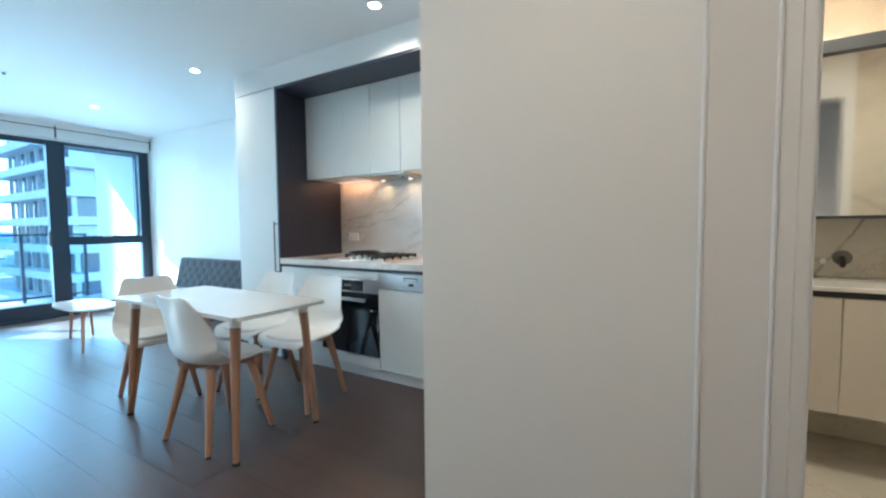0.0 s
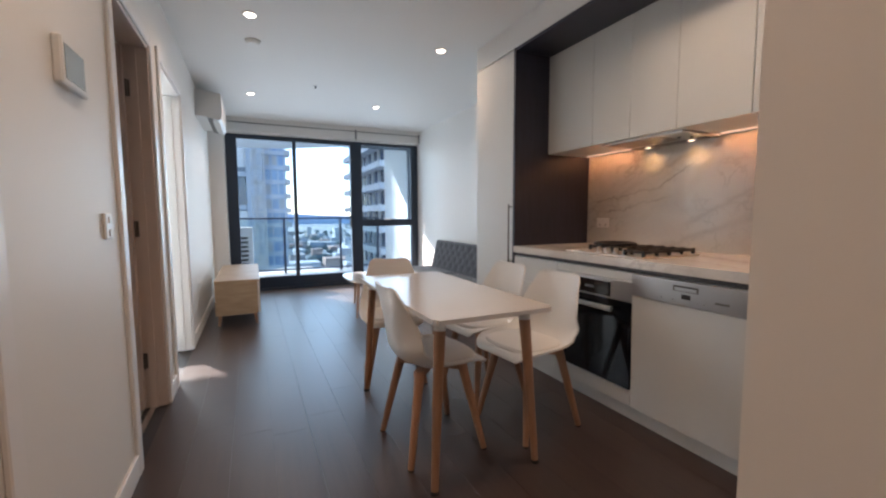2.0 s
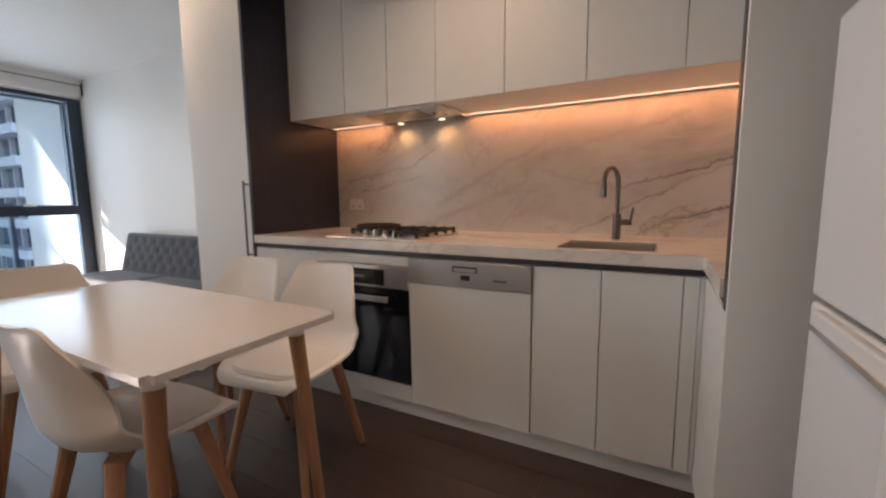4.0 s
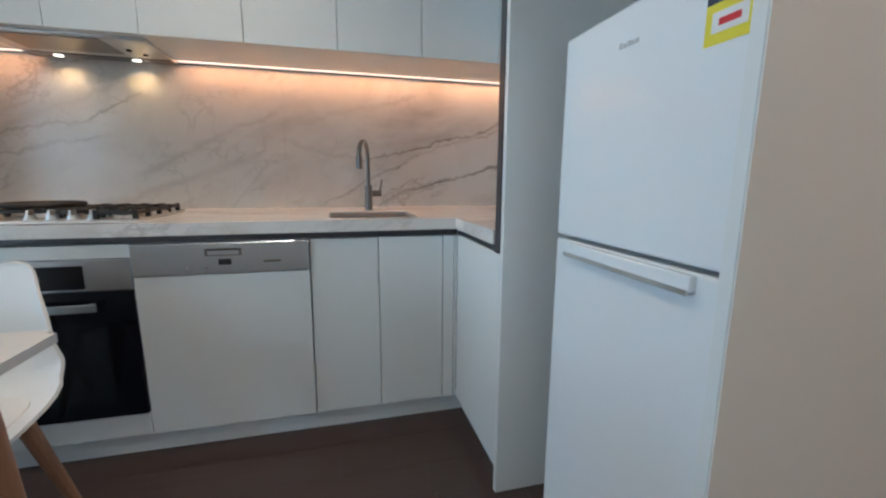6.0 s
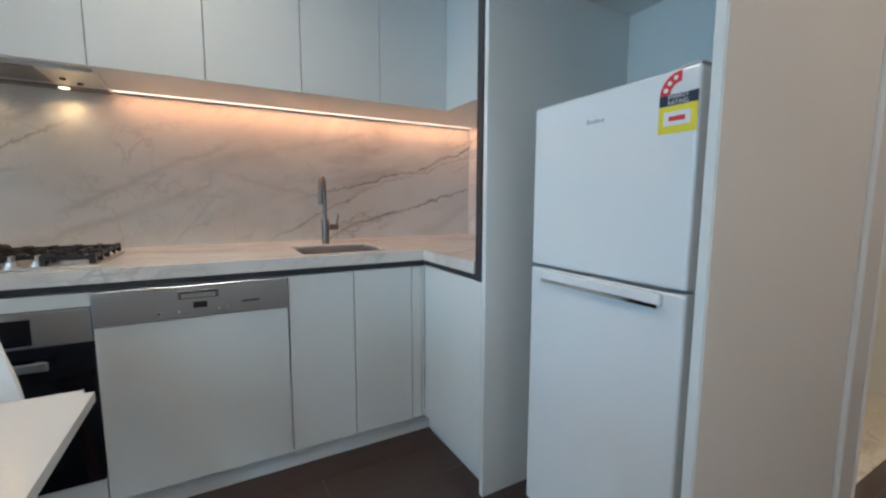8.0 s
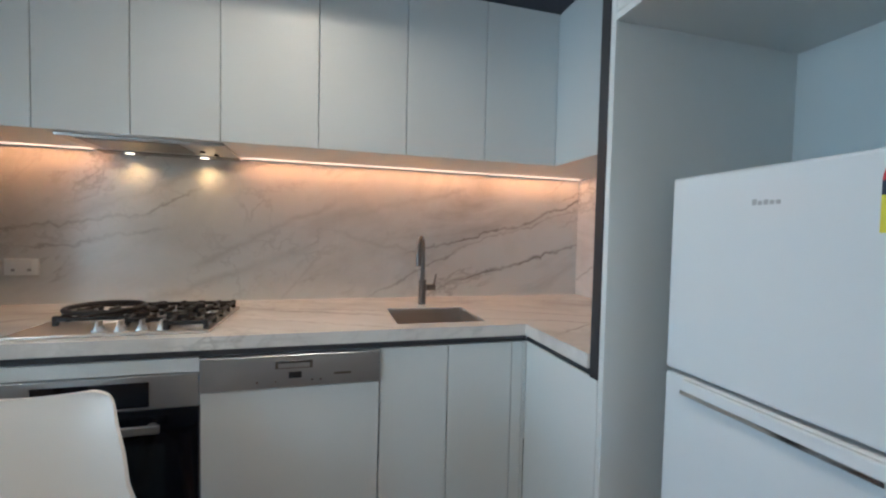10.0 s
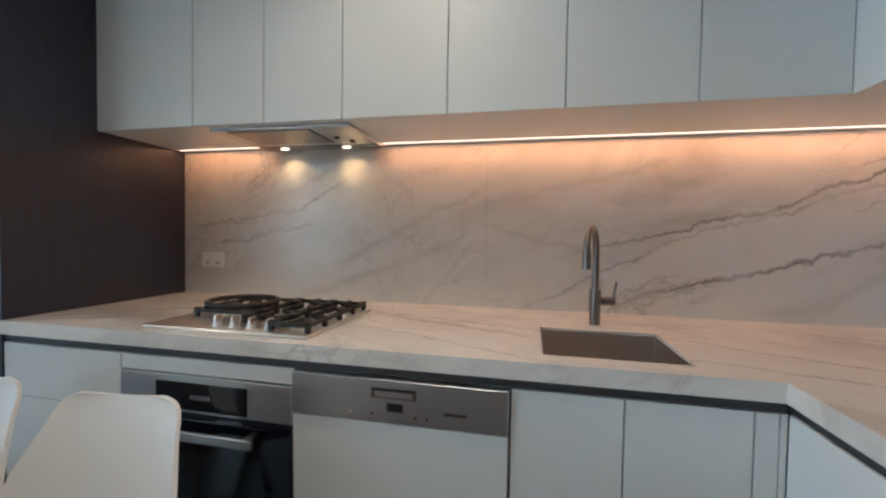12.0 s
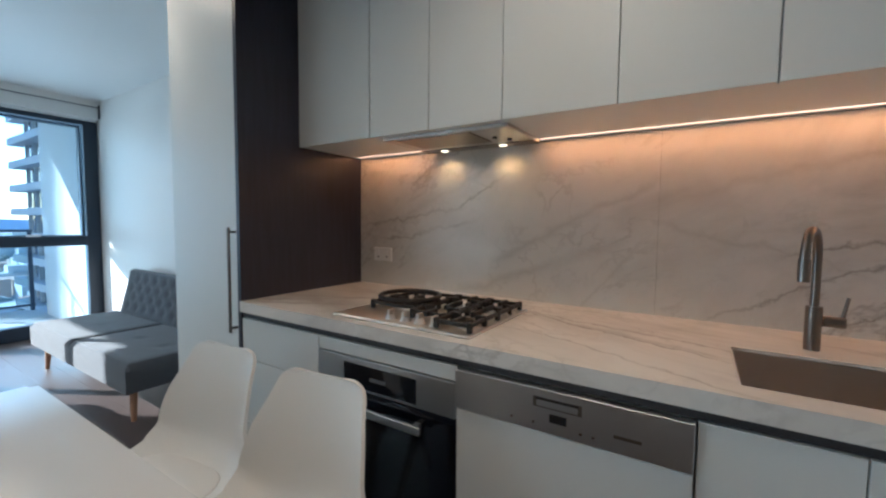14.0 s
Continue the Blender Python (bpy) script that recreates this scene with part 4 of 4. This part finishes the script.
# wall controls
t = thing("wall_intercom", "white wall-mounted intercom panel", "intercom", (-0.765, SW, 1.602))
part("case", B(-0.105, 0.105, 0.0, 0.024, -0.068, 0.070, bevel=0.005), AC, t)
part("screen", B(-0.07, 0.085, 0.024, 0.0252, -0.050, 0.052), paint("grey screen", (0.30, 0.34, 0.34), 0.2), t, "grey screen")
t = thing("light_switch", "white light switch plate beside the door", "light switch", (-1.03, SW, 1.105))
part("plate", B(-0.040, 0.040, 0.0, 0.012, -0.048, 0.050, bevel=0.004), AC, t)
for z in (-0.025, 0.025):
    part("rocker", B(-0.011, 0.011, 0.012, 0.016, z - 0.013, z + 0.013, bevel=0.002), WHITEP, t)


def door_trim(x0, x1, top, label, lining=TRIM):
    t = thing("door_frame", label, "door frame")
    w = 0.065
    for a, b in ((x0 - w, x0), (x1, x1 + w)):
        part("architrave", B(a, b, SW, SW + 0.016, 0, top + w, bevel=0.004), TRIM, t)
    part("architrave", B(x0, x1, SW, SW + 0.016, top, top + w, bevel=0.004), TRIM, t)
    for a, b in ((x0, x0 + 0.02), (x1 - 0.02, x1)):
        part("jamb", B(a, b, SW - 0.125, SW + 0.002, 0, top, bevel=0.002), lining, t)
    part("head", B(x0 + 0.02, x1 - 0.02, SW - 0.125, SW + 0.002, top - 0.02, top, bevel=0.002), lining, t)
    part("stop", B(x0 + 0.02, x0 + 0.032, SW - 0.085, SW - 0.05, 0, top - 0.02), lining, t)
    return t


df = door_trim(-1.98, -1.26, 2.11, "white enamelled door frame with three steel hinges", WARMLIT)
for z in (0.29, 1.07, 1.86):
    h = part("hinge", B(-1.9605, -1.957, SW - 0.10, SW - 0.055, z - 0.045, z + 0.045), GUN, df, "satin steel hinge")
    part("pin", rod(bmesh.new(), (-1.953, SW - 0.103, z - 0.047), (-1.953, SW - 0.103, z + 0.047), 0.006, n=10), GUN, h)
t = thing("door", "flush interior door, warm light in its colour, standing open into the laundry", "door", (-1.962, SW - 0.112, 0))
leaf = part("leaf", B(0.0, 0.037, -0.66, 0.0, 0.008, 2.085, bevel=0.002), WARMLIT, t)
part("threshold_strip", B(0.0, 0.68, 0.02, 0.05, 0.0, 0.004), CHROME, df).location = (-1.96, SW - 0.11, 0)
many("laundry_floor", "pale tiled laundry floor", [(-2.10, -0.60, -3.6, SW - 0.125, -0.02, 0.001)], CONC)
df2 = door_trim(-3.10, -2.27, 2.13, "white enamelled frame of the bedroom doorway")
part("strike_plate", B(-3.0802, -3.0785, SW - 0.085, SW - 0.055, 1.02, 1.09), GUN, df2, "small steel strike plate")
df3 = door_trim(-0.23, 0.55, 2.11, "white enamelled hall cupboard door frame")
t = thing("door", "closed white flush hall door", "door", (0.16, SW - 0.06, 0))
part("leaf", B(-0.368, 0.368, -0.035, 0.0, 0.008, 2.088, bevel=0.002), TRIM, t)

# ceiling fittings
for dx, dy in DOWNLIGHTS:
    t = thing("downlight", "round recessed ceiling downlight with a white rim, lit", "downlight", (dx, dy, CH), "ceiling downlights")
    part("rim", rod(bmesh.new(), (0, 0, -0.006), (0, 0, 0.0), 0.050, 0.054, 32), AC, t)
    part("lens", rod(bmesh.new(), (0, 0, -0.0085), (0, 0, -0.006), 0.036, n=32), BULB, t, "glowing lens")
t = thing("smoke_alarm", "white round smoke alarm on the ceiling", "smoke alarm", (-2.86, -1.76, CH))
part("base", rod(bmesh.new(), (0, 0, -0.012), (0, 0, 0), 0.062, n=28), AC, t)
part("cap", rod(bmesh.new(), (0, 0, -0.026), (0, 0, -0.012), 0.042, 0.055, 28), CEIL, t)
t = thing("sprinkler", "small sprinkler head in the ceiling", "sprinkler", (-3.86, -1.135, CH))
part("escutcheon", rod(bmesh.new(), (0, 0, -0.006), (0, 0, 0), 0.03, n=20), AC, t)
part("nozzle", rod(bmesh.new(), (0, 0, -0.022), (0, 0, -0.006), 0.012, n=12), GUN, t)

# ---- bathroom ----
t = thing("bathroom_vanity", "cream laminate wall-hung vanity with a pale stone top", "vanity", (2.2, 0.13, 0))
part("top", B(-0.75, 0.75, -0.01, 0.468, 0.855, 0.875, bevel=0.002), TOPM, t, "pale stone top")
part("band", B(-0.75, 0.75, 0.006, 0.45, 0.826, 0.855), DARKB, t, "dark band under the top")
for k in range(4):
    part("door", B(-0.745 + 0.40 * k - 0.288, -0.348 + 0.40 * k - 0.288, 0.0, 0.02, 0.29, 0.824, bevel=0.002), CREAM, t)
part("carcass", B(-0.75, 0.75, 0.021, 0.45, 0.292, 0.826), CREAM, t)
t = thing("mirror_cabinet", "mirror-fronted bathroom cabinet with a dark lower edge and warm light above", "mirror cabinet", (2.2, 0.35, 0))
part("carcass", B(-0.75, 0.75, 0.006, 0.245, 1.20, 1.98), CREAM, t)
part("lower_edge", B(-0.75, 0.75, -0.004, 0.245, 1.185, 1.20), DARKB, t, "dark edge")
part("upper_edge", B(-0.75, 0.75, -0.03, 0.245, 1.98, 2.04), DARKB, t, "dark edge")
part("mirror", B(-0.75, 0.75, 0.0, 0.005, 1.2, 1.98), MIRROR, t)
part("strip_light", B(-0.7, 0.7, 0.02, 0.06, 2.042, 2.056), LEDB, t, "warm LED strip")
t = thing("basin_mixer", "small chrome wall mixer over the vanity", "tap", (1.96, 0.598, 0.97))
part("spout", rod(bmesh.new(), (0, 0, 0), (0, -0.16, 0), 0.014, n=16), CHROME, t, smooth=True)
part("plate", rod(bmesh.new(), (0.11, 0, 0.01), (0.11, -0.012, 0.01), 0.04, n=24), GUN, t, "round dark wall plate", smooth=True)
part("lever", rod(bmesh.new(), (0.11, -0.01, 0.01), (0.10, -0.06, -0.03), 0.012, n=12), GUN, t, smooth=True)

# ---- balcony ----
outline = [(WX - 0.16, 1.6), (-7.98, 1.6), (-7.98, 0.24), (-8.95, -1.12), (-8.0, -2.3), (-8.0, -5.6), (WX - 0.16, -5.6)]
for z0, z1, nm, mt in ((-0.15, -0.03, "balcony_floor", CONC), (2.62, 2.85, "balcony_soffit", RENDER)):
    b2 = bmesh.new()
    # Soffit's unseen outer edge is shaped to bound the sun patches indoors
    ring = outline[:4] + [(-9.15, -2.38), (-7.76, -2.42), (-7.58, -3.5), (-7.58, -5.6)] + outline[6:] if z0 > 0 else outline
    lo = [b2.verts.new((x, y, z0)) for x, y in ring]
    hi = [b2.verts.new((x, y, z1)) for x, y in ring]
    b2.faces.new(lo), b2.faces.new(hi[::-1])
    for k in range(len(ring)):
        j = (k + 1) % len(ring)
        b2.faces.new((lo[k], lo[j], hi[j], hi[k]))
    tagged(part(nm, b2, mt), "pale balcony slab", kind="structure")
solid("balcony_side_wall", "white rendered wall between balconies", -7.40, WX - 0.06, 0.72, 0.90, -0.03, 2.62, material=RENDER)
# Unseen wall; its length sets where sun on floor and sofa ends
solid("balcony_end_wall", "unseen rendered wall at the other balcony end, cutting the sun", -7.45, WX - 0.06, -2.62, -2.45, -0.03, 2.62, material=RENDER)
t = thing("balustrade", "glass balcony balustrade with dark posts and handrail", "balustrade", (-7.9, 0, 0))
part("handrail", B(-0.03, 0.03, -5.6, 0.72, 1.065, 1.10, bevel=0.004), ALU, t)
part("bottom_rail", B(-0.02, 0.02, -5.6, 0.72, 0.03, 0.06), ALU, t)
ys = [0.69, -0.128, -1.245, -2.36, -3.5, -4.6, -5.58]
for y in ys:
    part("post", B(-0.022, 0.022, y - 0.022, y + 0.022, -0.03, 1.066), ALU, t)
for a, b in zip(ys, ys[1:]):
    g = part("pane", B(-0.005, 0.005, b + 0.03, a - 0.03, 0.07, 1.05), BALG, t, "clear balustrade glass")
    g.visible_shadow = False
t = thing("outdoor_unit", "pale grey outdoor air conditioner unit on the balcony", "air conditioner", (-6.95, -2.12, -0.03))
part("case", B(-0.15, 0.15, -0.38, 0.30, 0.03, 0.97, bevel=0.01), AC, t)
for k in range(10):
    part("grille_bar", B(0.151, 0.16, -0.30, 0.22, 0.10 + 0.075 * k, 0.135 + 0.075 * k), BLACK, t, "dark grille bar")


# ---- city ----
GROUND = -48.0
FAC = paint("pale concrete facade", (0.62, 0.61, 0.60), 0.7, 0.3, 0.1)
# Air haze is mixed into this grey, lifting it
FACD = paint("grey facade paled by haze", (0.36, 0.39, 0.43), 0.6, 0.3, 0.15)
GLB = paint("blue tower glass", (0.33, 0.53, 0.80), 0.15, 0.2, 0.3)
FACB = paint("pale blue facade panels", (0.60, 0.68, 0.77), 0.5, 0.3, 0.1)
GLP = paint("pale tower glass", (0.54, 0.59, 0.65), 0.2, 0.2, 0.3)
# Dark glass, lightened in colour to stand for haze
GLD = paint("dark tower glass paled by haze", (0.11, 0.145, 0.20), 0.15, 0.2, 0.3)
ROOFM = [paint(n, c, 0.8, 0.1, 0.15) for n, c in (("pale roof", (0.46, 0.48, 0.50)), ("grey roof", (0.34, 0.37, 0.40)), ("terracotta roof", (0.38, 0.26, 0.22)), ("brick", (0.34, 0.30, 0.29)))]


def ground_mat():
    n = Net("city ground")
    # Ground colours are lightened to include distance haze
    c = n.mix(n.ramp(n.noise(0.05, 6.0), 0.4, 0.6), (0.15, 0.19, 0.20), (0.27, 0.29, 0.31))
    return n.done(c, 0.9)


tagged(part("ground", B(-2600, 600, -2500, 2500, GROUND - 1, GROUND), ground_mat()), "distant city ground with trees and streets", kind="structure")


def tower(label, x, y0, y1, depth, z1, storey, glassm, wallm, bay, balcony, mullion=0.25, drop=0):
    """A tower whose near face stands at x; storeys and bays are real panes, mullions and slabs."""
    t = thing("tower_building", label, "building")
    part("core", B(x - depth, x - 0.3, y0 + 0.3, y1 - 0.3, GROUND, z1), glassm, t)
    nz, ny = int((z1 + 20) / storey), max(int((y1 - y0) / bay), 1)
    bm = bmesh.new()
    for k in range(nz):
        z = -20 + drop + k * storey
        box(bm, x - depth - balcony, x + balcony, y0 - balcony, y1 + balcony * 0.5, z, z + (0.9 if balcony else 0.45))
    tagged(part("floor_slabs", bm, wallm, t), kind="stuff")
    bm = bmesh.new()
    for j in range(ny + 1):
        y = y0 + (y1 - y0) * j / ny
        box(bm, x - 0.4, x, y - mullion / 2, y + mullion / 2, -20, z1)
    for j in range(int(depth / bay) + 1):
        for yy in (y0, y1):
            box(bm, x - bay * j - mullion / 2, x - bay * j + mullion / 2, yy - 0.2, yy + 0.2, -20, z1)
    tagged(part("mullions", bm, wallm, t), kind="stuff")
    bm = bmesh.new()
    for k in range(nz):
        for j in range(ny):
            if random.random() < 0.3:
                y = y0 + (y1 - y0) * j / ny
                box(bm, x - 0.32, x - 0.26, y + 0.2, y + (y1 - y0) / ny - 0.2, -20 + drop + k * storey + 0.9, -20 + drop + (k + 1) * storey - 0.1)
    tagged(part("window_blinds", bm, FAC, t, "pale blinds behind windows"), kind="stuff")
    return t


tower("pale gridded residential tower beside the blue tower", -93, -14.0, 0.86, 20, 66, 3.1, GLP, FAC, 1.6, 0.0, 0.35)
blue_tower = tower("tall blue glass residential tower with a fine window grid", -95, 0.86, 5.1, 20, 66, 3.1, GLB, FACB, 1.2, 0.35, 0.2)
tower("pale tower with projecting white balconies", -56, 15.8, 38, 22, 60, 3.1, GLD, FAC, 3.4, 1.3)
# The -y end is extended unseen to shade part of the balcony side wall
tower("grey tower with dark window bands close by", -42, -19.15, -1.95, 16, 50, 3.1, GLD, FACD, 3.0, 0.0)

bm = bmesh.new()
for k in range(27):
    box(bm, -98.5, -94.6, 5.1, 6.2, -20 + 3.1 * k, -18.9 + 3.1 * k)
tagged(part("balconies", bm, FAC, blue_tower, "pale projecting balconies"), kind="stuff")

rng = random.Random(5)
blocks = [bmesh.new() for _ in range(4)]
for k in range(420):
    d = 120 + 900 * rng.random() ** 1.5
    a = rng.uniform(-0.25, 0.55)
    x, y = -d, d * a
    w, l = rng.uniform(8, 26), rng.uniform(8, 26)
    h = rng.uniform(4, 12) + (rng.random() < 0.12) * rng.uniform(6, 18)
    box(blocks[rng.choices(range(4), (5, 3, 2, 2))[0]], x - w / 2, x + w / 2, y - l / 2, y + l / 2, GROUND, GROUND + h)
for bm, mt in zip(blocks, ROOFM):
    tagged(part("low_city_blocks", bm, mt), "distant low-rise city blocks", "building", kind="stuff")
TREEM = paint("distant foliage", (0.12, 0.16, 0.15), 0.9, 0.5, 0.3)
bm = bmesh.new()
for k in range(500):
    d = 130 + 1100 * rng.random() ** 1.3
    x, y = -d, d * rng.uniform(-0.25, 0.55)
    s = rng.uniform(3, 7)
    bmesh.ops.create_icosphere(bm, subdivisions=1, radius=s, matrix=Matrix.Translation((x, y, GROUND + s * 0.7)) @ Matrix.Diagonal((1, rng.uniform(0.8, 1.8), 0.8, 1)))
tagged(part("far_trees", bm, TREEM), "distant street trees", "tree", kind="stuff")
bm = bmesh.new()
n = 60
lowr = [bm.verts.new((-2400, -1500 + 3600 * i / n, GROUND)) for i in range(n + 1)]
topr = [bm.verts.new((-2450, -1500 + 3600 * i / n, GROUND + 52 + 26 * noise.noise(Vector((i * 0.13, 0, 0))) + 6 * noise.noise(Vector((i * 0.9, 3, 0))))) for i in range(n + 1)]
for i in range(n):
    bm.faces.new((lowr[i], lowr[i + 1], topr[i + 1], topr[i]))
# Haze over the hills is part of their blue-grey paint
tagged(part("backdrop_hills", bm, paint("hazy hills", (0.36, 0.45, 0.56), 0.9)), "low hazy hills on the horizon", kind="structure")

# ---- floor planks ----
W = 0.186
lengths = [1.9, 1.45, 1.9, 1.2]
plank_mesh = {}
row = 0
y = SW
while y < NW - 0.02:
    w = min(W, NW - y)
    x = WX + 0.02 - rng.uniform(0.0, 1.2)
    while x < 3.2:
        l = lengths[rng.randrange(4)]
        a, b = max(x, WX + 0.02), min(x + l, 3.2)
        if b - a > 0.05:
            key = (round(b - a, 3), round(w, 3))
            if key not in plank_mesh:
                me = mesh_of(B(0, key[0] - 0.001, 0, key[1] - 0.0012, -0.012, 0.0), "plank")
                me.materials.append(PLANK)
                plank_mesh[key] = me
            ob = new("plank", plank_mesh[key])
            ob.location, ob.parent = (a, y, 0), floor_base
        x += l
    y += W
y = SW - W
while y > -3.5:
    for a, b in ((0.74, 1.9), (1.9, 3.2)):
        ob = new("plank", plank_mesh.setdefault(("h", b - a), None) or mesh_of(B(0, b - a - 0.0015, 0, W - 0.0015, -0.012, 0.0), "plank"))
        if not ob.data.materials:
            ob.data.materials.append(PLANK)
        ob.location, ob.parent = (a, y, 0), floor_base
    y -= W
